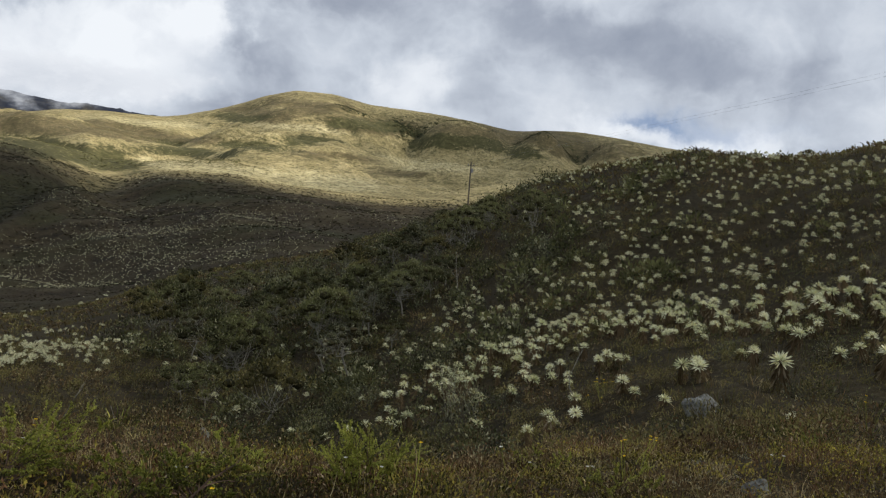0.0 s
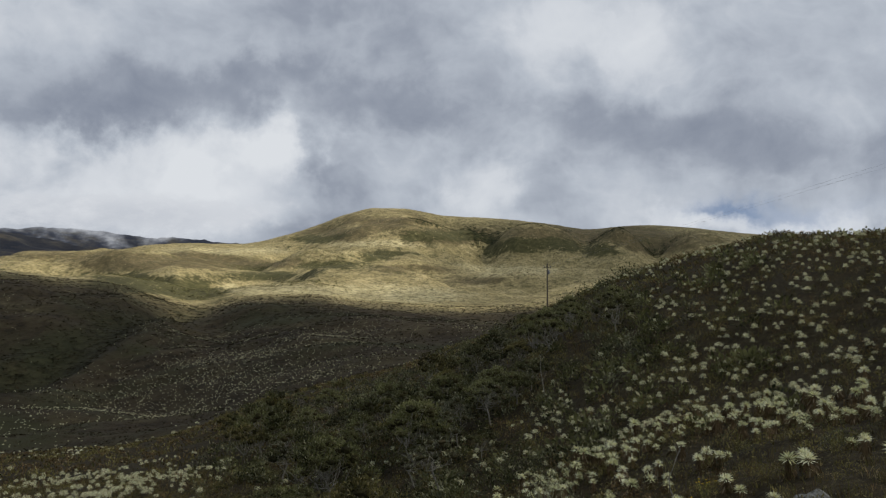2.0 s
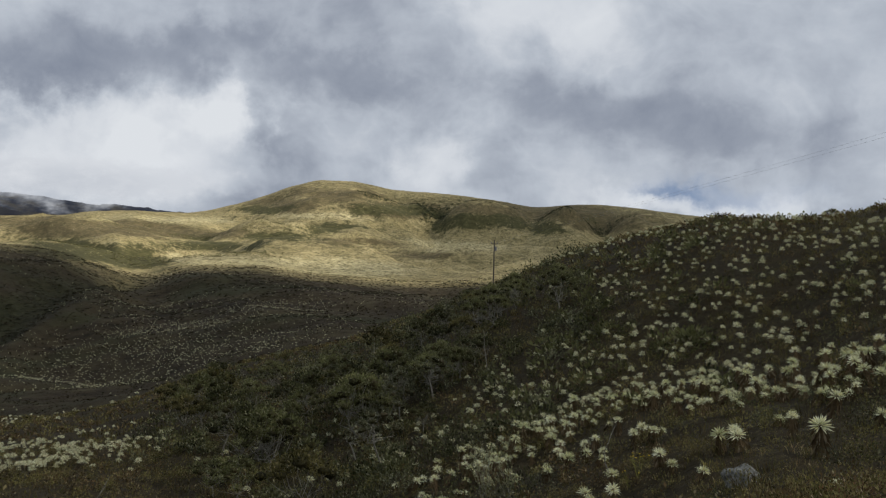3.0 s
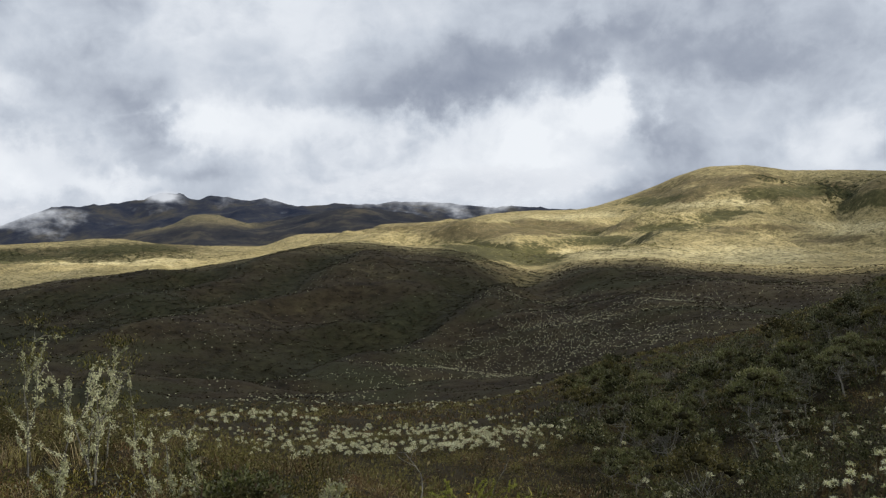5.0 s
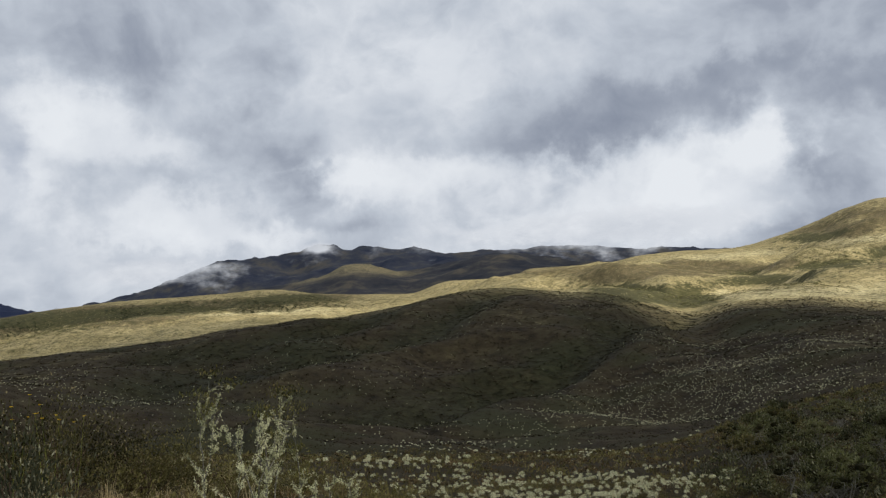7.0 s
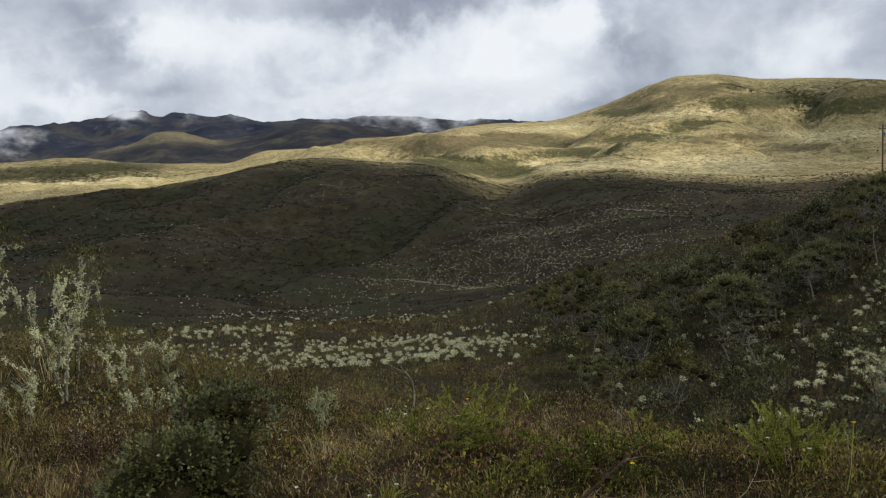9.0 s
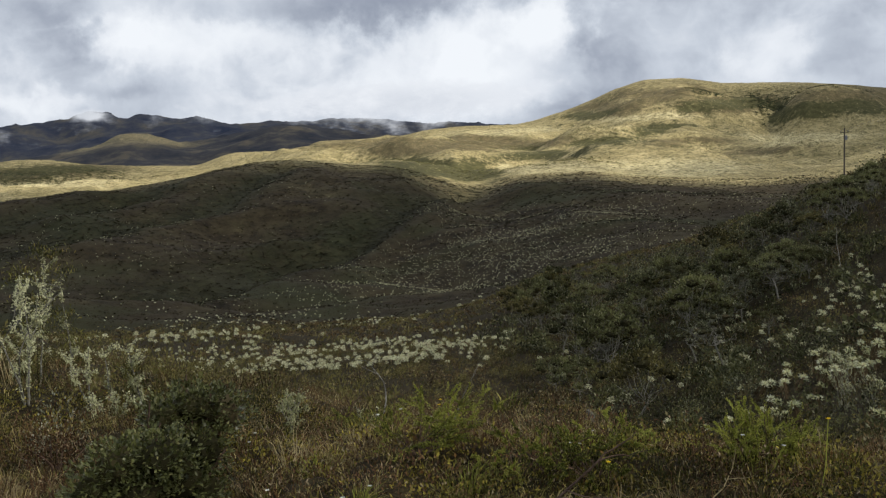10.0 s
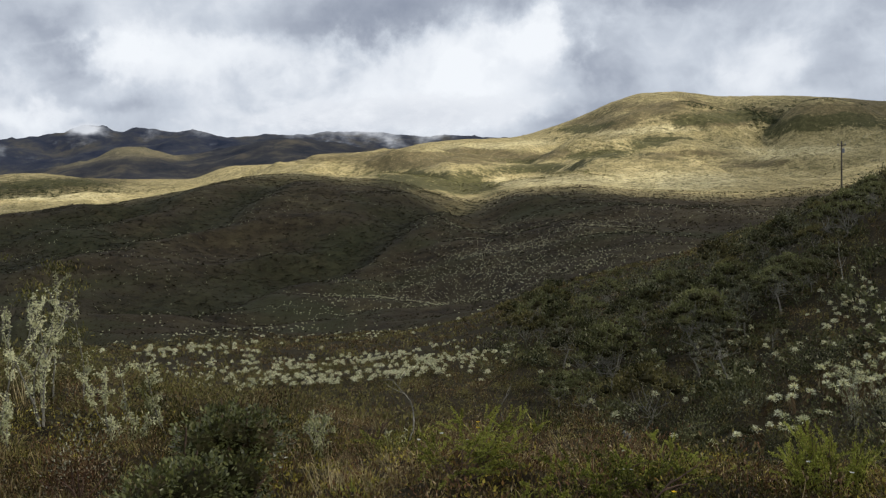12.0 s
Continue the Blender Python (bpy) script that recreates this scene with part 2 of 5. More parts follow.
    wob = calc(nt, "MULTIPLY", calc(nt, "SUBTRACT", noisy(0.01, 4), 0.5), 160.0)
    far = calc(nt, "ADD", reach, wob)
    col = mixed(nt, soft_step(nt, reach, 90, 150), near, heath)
    # heath turns to grass close to where the cloud's shade ends
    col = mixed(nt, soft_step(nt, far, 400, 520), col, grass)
    # golden patch that brightens the sunlit outlying hill by colour
    away = nt.nodes.new("ShaderNodeVectorMath")
    away.operation = "DISTANCE"
    nt.links.new(flat, away.inputs[0])
    away.inputs[1].default_value = (-1498, 1652, 0)
    sun_patch = soft_step(nt, calc(nt, "ADD", away.outputs["Value"], wob), 210, 80)
    outer = mixed(nt, calc(nt, "MULTIPLY", sun_patch, 0.45), outer, grass)
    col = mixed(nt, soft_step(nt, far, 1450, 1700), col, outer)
    col = mixed(nt, soft_step(nt, far, 2380, 2560), col, hazed_range)
    # the farthest ridge takes one flat haze blue
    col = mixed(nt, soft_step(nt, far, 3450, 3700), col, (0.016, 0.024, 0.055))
    relief = nt.nodes.new("ShaderNodeBump")
    relief.inputs["Strength"].default_value, relief.inputs["Distance"].default_value = 0.8, 0.45
    nt.links.new(noisy(0.35, 7, 0.7), relief.inputs["Height"])
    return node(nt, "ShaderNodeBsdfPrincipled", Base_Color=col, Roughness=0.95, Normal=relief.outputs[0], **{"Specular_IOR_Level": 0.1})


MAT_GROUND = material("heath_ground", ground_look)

# ---- the lie of the land ----


def lattice(ix, iy, seed):
    h = (ix.astype(np.int64) * 374761393 + iy.astype(np.int64) * 668265263 + seed * 974711) & 0x7FFFFFFF
    h = ((h ^ (h >> 13)) * 1274126177) & 0x7FFFFFFF
    return ((h ^ (h >> 16)) & 0xFFFF) / 32767.5 - 1.0


def waves(x, y, seed=0):
    """Smooth noise from -1 to 1 with cells 1 wide."""
    ix, iy = np.floor(x), np.floor(y)
    fx, fy = x - ix, y - iy
    fx, fy = fx * fx * (3 - 2 * fx), fy * fy * (3 - 2 * fy)
    a, b = lattice(ix, iy, seed), lattice(ix + 1, iy, seed)
    c, d = lattice(ix, iy + 1, seed), lattice(ix + 1, iy + 1, seed)
    return (a * (1 - fx) + b * fx) * (1 - fy) + (c * (1 - fx) + d * fx) * fy


def layered(x, y, size, octaves=4, seed=0, fall=0.5):
    total, amp = 0.0, 1.0
    for k in range(octaves):
        total = total + amp * waves(x / size + 17.3 * k, y / size - 9.1 * k, seed + k)
        size, amp = size * 0.48, amp * fall
    return total


def eased(xs, ys, x):
    """A smooth curve through (xs, ys) that overshoots nowhere."""
    xs, ys, x = np.asarray(xs, float), np.asarray(ys, float), np.asarray(x, float)
    h, d = np.diff(xs), np.diff(ys) / np.diff(xs)
    m = np.zeros(len(xs))
    same = d[:-1] * d[1:] > 0
    w1, w2 = 2 * h[1:] + h[:-1], h[1:] + 2 * h[:-1]
    with np.errstate(divide="ignore", invalid="ignore"):
        m[1:-1] = np.where(same, (w1 + w2) / (w1 / d[:-1] + w2 / d[1:]), 0)
    m[0], m[-1] = d[0], d[-1]
    x = x.clip(xs[0], xs[-1])
    k = (np.searchsorted(xs, x, side="right") - 1).clip(0, len(xs) - 2)
    t = (x - xs[k]) / h[k]
    return ((2 * t**3 - 3 * t**2 + 1) * ys[k] + (t**3 - 2 * t**2 + t) * h[k] * m[k]
            + (3 * t**2 - 2 * t**3) * ys[k + 1] + (t**3 - t**2) * h[k] * m[k + 1])


# Crests and hollows across the view, from near to far: (degrees to the left of north, metres away, metres above the path)
# for the near ones, (degrees, metres away, degrees above eye level) for the far ones.
SHELF = [(-60, 13, -0.4), (-28, 10, -0.55), (-10, 7.6, -0.7), (7, 6.6, -0.6), (16, 7, -0.6), (26, 7.5, -0.6), (40, 9, -0.6), (50, 11, -0.5), (64, 12, -0.4), (90, 12, -0.3)]
GULLY = [(-60, 17, -1.5), (-28, 15, -1.9), (-20, 15, -2.1), (-10, 18, -3.6), (0, 22, -5.3), (8, 26, -7.0), (16, 28, -8.0), (26, 30, -7.4), (40, 26, -5.6), (50, 24, -4.6), (64, 24, -3.6), (90, 24, -3)]
BENCH = [(-60, 28, 0.5), (-27, 28, -0.8), (-19, 30, -2.2), (-10, 33, -3.4), (-5, 33, -4.5), (0, 33, -5.6), (8, 42, -7.8), (16, 45, -9.2), (24, 46, -8.9), (33, 46, -9.0), (40, 44, -8.4), (50, 44, -7.6), (64, 44, -6.4), (90, 44, -5)]
HILL = [(-60, 70, 6.5), (-27, 72, 3.9), (-24, 74, 3.3), (-21, 77, 3.0), (-16.6, 80, 3.0), (-12.5, 84, 2.2), (-10, 86, 1.7), (-8, 88, 1.0), (-4.3, 92, -0.4), (-1.8, 95, -1.5), (1.5, 98, -2.9), (3, 98, -3.5),
        (7.6, 95, -5.4), (14.8, 90, -7.2), (18.5, 85, -8.4), (22.4, 80, -9.7), (26, 78, -10.3), (33, 75, -10.5), (40, 75, -10.2), (50, 75, -9.3), (64, 75, -8.2), (90, 75, -6)]
HOLLOW = [(-60, 150, 1), (-28, 150, -1), (-10, 150, -2.5), (0, 150, -4.6), (8, 160, -5.6), (14, 180, -6.8), (20, 188, -7.9), (26, 192, -8.5), (33, 192, -8.6), (40, 188, -8.4), (50, 178, -7.7), (64, 170, -6.8), (90, 165, -5)]
SLOPE = [(-60, 290, 1), (-28, 290, -0.5), (-10, 290, -1.8), (0, 290, -2.9), (8, 300, -2.9), (14, 300, -2.9), (20, 300, -3.5), (26, 300, -3.4), (33, 300, -3.2), (40, 300, -3.4), (50, 300, -3.5), (64, 295, -3.5), (90, 290, -3.5)]
BROW = [(-60, 400, 1), (-28, 400, 0), (-5, 400, -1.4), (3, 410, -1.9), (10.4, 450, -1.2), (14.3, 470, -0.6), (17.2, 475, -0.6), (20.9, 480, -1.15), (23.5, 480, -0.5), (25.7, 480, 0.2), (29.4, 480, 0.5), (33, 480, 0.95), (36.6, 470, 0.6), (39, 460, 0.15),
        (41.7, 450, -0.3), (45, 440, -0.65), (50, 430, -1.05), (55, 425, -1.5), (64, 420, -2.1), (90, 420, -2.5)]
BEHIND = [(-60, 640, 1.5), (-28, 640, 1), (-10, 640, 0.6), (0, 640, 0.0), (8, 640, 0.4), (14, 650, 0.6), (20, 650, 0.3), (26, 640, 0.8), (33, 620, 0.6), (39, 600, -0.5), (45, 600, -1.3), (50, 600, -1.6), (64, 600, -2.4), (90, 600, -3)]
SPUR = [(-60, 820, 2), (-28, 820, 2), (-12, 820, 1.6), (-4, 820, 1.2), (3, 820, 1.3), (8, 820, 1.7), (14, 820, 1.8), (20, 820, 1.3), (26, 820, 1.6), (29, 820, 1.4), (33, 820, 1.1), (39, 800, 0.25), (45, 800, 0.2), (50, 800, -0.1), (58, 800, -0.8), (64, 800, -1.4), (90, 800, -2)]
FLANK = [(-60, 980, 2.2), (-28, 980, 2.4), (-12, 980, 2.3), (-4, 980, 2.2), (3, 980, 2.7), (8, 980, 3.3), (11, 980, 3.2), (14, 980, 2.7), (20, 980, 2.0), (26, 980, 1.8), (33, 980, 1.0), (39, 980, 0.1), (45, 980, -0.1), (50, 980, -0.3), (64, 980, -1.3), (90, 980, -2)]
CREST = [(-60, 1200, 2), (-28, 1200, 2.7), (-16.6, 1200, 3.2), (-14, 1200, 3.4), (-10.2, 1200, 3.85), (-7.6, 1200, 4.0), (-4.2, 1200, 3.8), (-2.1, 1200, 4.15), (2, 1200, 4.55), (4.9, 1200, 4.7), (7.9, 1200, 5.15), (9.6, 1200, 5.15), (11.4, 1200, 4.75), (14.4, 1200, 3.7), (18.6, 1200, 2.75),
         (21, 1200, 2.8), (23.4, 1200, 2.72), (26, 1200, 2.3), (28.6, 1200, 2.2), (30.8, 1200, 2.15), (32.4, 1200, 1.6), (36, 1200, 1.6), (39, 1200, 0.85), (42, 1200, 0.95), (45, 1200, 1.15), (47.8, 1200, 1.5), (51.2, 1200, 1.3), (56.7, 1200, 1.1), (61.2, 1200, 0.7), (64.2, 1200, 0.3), (90, 1200, -0.5)]
BACK = [(-60, 1600, 0.5), (5, 1600, 2.5), (20, 1600, 1.2), (33, 1600, 0.4), (50, 1600, -0.2), (64, 1600, -0.8), (90, 1600, -1)]
OUTLIER = [(-60, 2300, 0.5), (10, 2300, 1.2), (22, 2300, 1.9), (27, 2300, 2.2), (30, 2300, 2.75), (33, 2300, 3.35), (36, 2300, 2.75), (39, 2300, 2.1), (42.4, 2300, 2.75), (45, 2300, 1.9), (50, 2300, 1.1), (57, 2300, 0.2), (64, 2300, -0.4), (90, 2300, -0.6)]
SADDLE = [(-60, 2550, 0.3), (22, 2550, 1.5), (33, 2550, 2.4), (42, 2550, 2.0), (50, 2550, 0.9), (64, 2550, -0.4), (90, 2550, -0.6)]
RANGE = [(-60, 3100, 0.6), (10, 3100, 1.8), (22, 3100, 3.0), (27.5, 3100, 3.3), (33, 3100, 3.5), (36.4, 3100, 3.4), (38.8, 3100, 3.7), (42.4, 3100, 3.75), (43.7, 3100, 4.15), (44.7, 3100, 4.15), (46.3, 3100, 3.6), (49.8, 3100, 3.35), (53.3, 3100, 2.5), (55.7, 3100, 1.55), (58, 3100, 0.95), (60.5, 3100, 0.4), (64, 3100, -0.1), (90, 3100, -0.5)]
EDGE = [(-60, 4400, 0.2), (50, 4400, 0.2), (60, 4400, 0.3), (62.5, 4400, 0.8), (65, 4400, 1.45), (70, 4400, 1.8), (90, 4400, 0.5)]


def land(az, r):
    """Ground height at azimuths az and distances r (arrays of one shape (n, 1) and (1, m))."""
    az1 = np.asarray(az, float).ravel()
    a = np.where(az1 > 180, az1 - 360, az1)
    a = np.where((a > 90) | (a < -60), np.where((a > 90), 90, -60), a)
    rs, zs = [np.full(len(a), 0.3), np.full(len(a), 2.2), np.full(len(a), 4.2)], [np.zeros(len(a)), np.zeros(len(a)), np.full(len(a), -0.1)]
    for k, curve in enumerate((SHELF, GULLY, BENCH, HILL, HOLLOW, SLOPE, BROW, BEHIND, SPUR, FLANK, CREST, BACK, OUTLIER, SADDLE, RANGE, EDGE)):
        c = np.array(curve, float)
        rr, v = eased(c[:, 0], c[:, 1], a), eased(c[:, 0], c[:, 2], a)
        rs.append(rr)
        zs.append(v if k < 3 else EYE + rr * np.tan(np.radians(v)))
    rs, zs = np.array(rs).T, np.array(zs).T
    out = np.empty((len(a), r.size))
    rq = np.asarray(r, float).ravel()
    mix = np.clip((rq - 60) / 90, 0, 1)
    mix = mix * mix * (3 - 2 * mix)
    for i in range(len(a)):
        plain = eased(np.log(rs[i]), zs[i], np.log(rq))
        slope = eased(np.log(rs[i]), (zs[i] - EYE) / rs[i], np.log(rq)) * rq + EYE
        out[i] = plain * (1 - mix) + slope * mix
    return out


STEPS_R = np.concatenate([[0.0001, 0.2], np.exp(np.linspace(math.log(0.4), math.log(100), 190)), np.exp(np.linspace(math.log(101), math.log(500), 130)), np.arange(506, 1260, 6.5), np.exp(np.linspace(math.log(1270), math.log(4500), 88))])
STEPS_AZ = np.concatenate([np.arange(-34, 70, 0.24), np.arange(70, 326, 4.0)])

def polar(x, y):
    return np.degrees(np.arctan2(-x, y)), np.hypot(x, y)


# gullies that run down the shaded slope: degrees left, metres away
MAIN_GULLY = [(18, 460), (20.6, 432), (23.3, 372), (25.6, 336), (28, 307), (30.6, 286), (33.2, 269), (36.5, 243), (40, 219), (44, 200), (50, 180)]
UPPER_GULLY = [(30, 470), (33, 420), (37, 372), (41, 338), (45, 312), (51, 286), (60, 262)]
HIGH_GULLY = [(37, 455), (39, 430), (43, 395), (46.3, 372), (52, 345), (60, 325)]


def gully(az, r, line, wide):
    """How deep in a gully each place lies, 0 to 1, and how far before (-) or behind (+) its bed."""
    d = r - np.interp(az, [p[0] for p in line], [p[1] for p in line])
    ends = np.clip((az - line[0][0]) / 2.5, 0, 1) * np.clip((line[-1][0] - az) / 6, 0, 1)
    return ends * np.exp(-(d / wide) ** 2), d


def gullies(x, y):
    az, r = polar(x, y)
    az, r = az + 0.7 * layered(x, y, 60, 2, 4), r + 13 * layered(x, y, 46, 3, 6)
    return [gully(az, r, line, wide) for line, wide in ((MAIN_GULLY, 32), (UPPER_GULLY, 26), (HIGH_GULLY, 19))]


def terraces(x, y):
    """Low swells that run across the shaded slope, one above the other: -1 in the dips, 1 on their tops."""
    r = np.hypot(x, y)
    u = r + 0.45 * x + 30 * waves(x / 85, y / 70, 14) + 16 * waves(x / 34, y / 40, 16) + 7 * waves(x / 13, y / 15, 17)
    return np.sin(2 * np.pi * u / 34)


def relief(x, y, r):
    """Humps, gullies and roughness on top of the crests and hollows."""
    az = np.degrees(np.arctan2(-x, y))
    # the broad humps fade towards the crests, so that the skyline keeps its line
    open_slope = np.clip((r - 500) / 120, 0, 1) * np.clip((1190 - r) / 220, 0.06, 1)
    tame = np.clip((46 - az) / 12, 0.45, 1)
    big = open_slope * tame * (17 * layered(x + 0.4 * y, 0.8 * y, 170, 2, 8, 0.5) + 17 * (0.42 - np.sqrt(0.03 + layered(x + 0.35 * y, 0.8 * y, 105, 3, 18, 0.45) ** 2)))
    big = big + open_slope * (3.0 * layered(x, y, 36, 3, 28, 0.55))
    # the rounded knolls and the hollow below the summit: degrees left, metres away, half widths, metres high
    for a, rr, wa, wr, up in ((9.5, 1000, 3.2, 55, 12), (5.2, 1080, 1.9, 45, -15), (-0.4, 1005, 1.7, 45, 16), (2.1, 1010, 0.9, 70, -14), (12.5, 830, 3.0, 40, 8), (3.0, 720, 3.2, 45, 7), (25.0, 840, 2.0, 55, 14), (17.5, 700, 2.5, 45, -7), (22.5, 640, 2.5, 50, -7), (-6.5, 980, 1.3, 70, 16), (-8.6, 1000, 0.8, 70, -12), (-11, 1000, 1.4, 70, 14), (-4.2, 1000, 0.8, 70, -10)):
        big = big + up * np.exp(-((az - a) / wa) ** 2 - ((r - rr) / wr) ** 2)
    valley = np.clip((r - 105) / 70, 0, 1) * np.clip((az + 6) / 10, 0, 1) * np.clip((478 - r) / 90, 0.08, 1)
    (main, d1), (upper, d2), (high, d3) = gullies(x, y)
    big = big - valley * (5.2 * main + 4.4 * upper + 3.2 * high)
    big = big + valley * (2.4 * np.exp(-((d1 + 30) / 26) ** 2) * (main > 0) * np.clip((az - 20) / 3, 0, 1) + 1.5 * np.exp(-((d2 + 26) / 22) ** 2) * np.clip((az - 32) / 3, 0, 1))
    big = big + valley * (0.3 * terraces(x, y) + 3.0 * layered(x + 0.5 * y, 0.7 * y, 56, 2, 12) + (2.0 + 2.5 * np.clip((az - 24) / 6, 0, 1)) * (0.42 - np.sqrt(0.04 + layered(0.8 * x - 0.5 * y, 0.5 * x + 0.6 * y, 38, 2, 44) ** 2)) + 0.3 * layered(x, y, 17, 2, 38))
    base = np.clip((r - 78) / 20, 0, 1) * np.clip((200 - r) / 40, 0, 1) * np.clip((az - 16) / 6, 0, 1)
    big = big + 0.35 * base * terraces(x, y)
    for size, amp, lo, hi in ((26, 0.5, 70, 160), (9, 0.22, 14, 30), (2.3, 0.10, 3, 7), (0.8, 0.09, 2, 4)):
        big = big + amp * np.clip((r - lo) / (hi - lo), 0, 1) * layered(x + 31 * size, y, size, 4, int(size) + 3)
    far = np.clip((r - 1700) / 500, 0, 1)
    crags = np.clip((r - 2600) / 300, 0, 1) * np.clip((az - 36) / 3, 0, 1)
    return big + far * (32 * (0.36 - np.abs(layered(x, y, 420, 6, 77, 0.55)))) + 9 * crags * layered(x, y, 110, 4, 79, 0.6)


def build_land():
    az, r = STEPS_AZ[:, None], STEPS_R[None, :]
    z = land(az, r)
    x, y = -np.sin(np.radians(az)) * r, np.cos(np.radians(az)) * r
    return x, y, z + relief(x, y, r + 0 * az)


LAND_X, LAND_Y, LAND_Z = build_land()


def height(x, y):
    """Ground height under points of the plan."""
    x, y = np.asarray(x, float), np.asarray(y, float)
    r, a = np.hypot(x, y), np.degrees(np.arctan2(-x, y))
    a = np.where(a < -34, a + 360, a)
    i = np.interp(a, STEPS_AZ, np.arange(len(STEPS_AZ)))
    j = np.interp(np.log(r.clip(0.41, 4490)), np.log(STEPS_R), np.arange(len(STEPS_R)))
    i0, j0 = np.minimum(i.astype(int), len(STEPS_AZ) - 2), np.minimum(j.astype(int), len(STEPS_R) - 2)
    u, v = i - i0, j - j0
    return ((LAND_Z[i0, j0] * (1 - v) + LAND_Z[i0, j0 + 1] * v) * (1 - u) + (LAND_Z[i0 + 1, j0] * (1 - v) + LAND_Z[i0 + 1, j0 + 1] * v) * u)


def spot(az, r):
    """A place on the ground az degrees to the left of north and r metres away."""
    x, y = -math.sin(radians(az)) * r, math.cos(radians(az)) * r
    return x, y, float(height(x, y))


def sight(az, dip, least=10.0):
    """The first ground beyond `least` metres that lies dip degrees below eye level, az degrees to the left of north."""
    r = np.exp(np.linspace(math.log(least), math.log(460), 900))
    x, y = -math.sin(radians(az)) * r, math.cos(radians(az)) * r
    k = int(np.argmax(np.degrees(np.arctan2(EYE - height(x, y), r)) <= dip))
    return float(x[k]), float(y[k])


def mesh_of(name, verts, faces, mat=None, smooth=False):
    """A mesh from arrays: verts (n, 3) and faces (m, 3 or 4)."""
    me = bpy.data.meshes.new(name)
    verts, faces = np.asarray(verts, np.float32), np.asarray(faces, np.int32)
    k = faces.shape[1]
    me.vertices.add(len(verts))
    me.vertices.foreach_set("co", verts.ravel())
    me.loops.add(faces.size)
    me.loops.foreach_set("vertex_index", faces.ravel())
    me.polygons.add(len(faces))
    me.polygons.foreach_set("loop_start", np.arange(0, faces.size, k, dtype=np.int32))
    me.polygons.foreach_set("loop_total", np.full(len(faces), k, np.int32))
    me.polygons.foreach_set("use_smooth", np.full(len(faces), smooth))
    me.update(calc_edges=True)
    if mat:
        me.materials.append(mat)
    return me


# growth on the open slopes, which also carries some of their shading: degrees left, degrees above eye level, half
# widths of both, how much
GREEN_COVER = [(24.5, 0.25, 3.0, 0.5, 1.2), (20.8, -0.1, 1.6, 0.55, 1.2), (16.2, 0.8, 2.2, 0.32, 1.2), (12.4, 1.5, 1.8, 0.28, 1.0), (9.2, 2.1, 1.6, 0.25, 0.9), (-0.7, 2.85, 2.0, 0.42, 1.8), (1.9, 2.6, 0.7, 0.4, 1.6), (5.0, 3.4, 1.7, 0.32, 1.3),
               (55, 0.4, 4.0, 0.3, 1.4), (62, 0.05, 3.0, 0.38, 1.4), (47, 0.8, 3.0, 0.2, 0.8), (-4.6, 2.3, 1.2, 0.35, 0.9), (13.2, 3.25, 1.5, 0.22, 1.0)]
BROWN_COVER = [(20, 1.6, 5.0, 0.35, 0.6), (4.8, 3.3, 2.0, 0.42, 1.6), (8.5, 4.3, 3.0, 0.45, 0.9), (-5, 3.5, 6.0, 0.5, 0.9), (-9, 2.6, 3.0, 0.5, 0.9), (12.5, 3.5, 1.8, 0.4, 0.9), (25.5, 1.6, 2.0, 0.5, 1.0), (22, 1.9, 2.0, 0.25, 0.6), (18, 1.5, 3.0, 0.2, 0.7), (7.5, 1.2, 3.0, 0.2, 0.6), (60, 0.2, 6.0, 0.5, 1.5), (51, 0.6, 5.0, 0.3, 1.2), (30, 1.9, 2.5, 0.3, 0.6), (3.5, 0.4, 2.0, 0.2, 0.6), (45, 0.9, 4.0, 0.3, 0.7)]
PALE_COVER = [(15.8, -0.2, 4.0, 0.32, 0.9), (8.0, -0.5, 3.5, 0.5, 0.9), (9.5, 2.9, 3.0, 0.25, 1.1), (18.5, 2.3, 4.0, 0.25, 0.7), (49, 0.0, 6.0, 0.14, 0.8), (1.5, 1.1, 3.0, 0.4, 0.9)]


def cover(az, el, x, y, patches, seed):
    """How much of one kind of growth, painted shading included, covers each place of the open slopes, with uneven rims.
    """
    a, e = az + 0.9 * layered(x, y, 60, 3, seed), el + 0.16 * layered(x, y, 45, 3, seed + 7)
    total = sum(much * np.exp(-((a - ca) / wa) ** 2 - ((e - ce) / we) ** 2) for ca, ce, wa, we, much in patches)
    return np.clip(1.5 * total + 0.22 * layered(x, y, 75, 4, seed + 3), 0, 1)


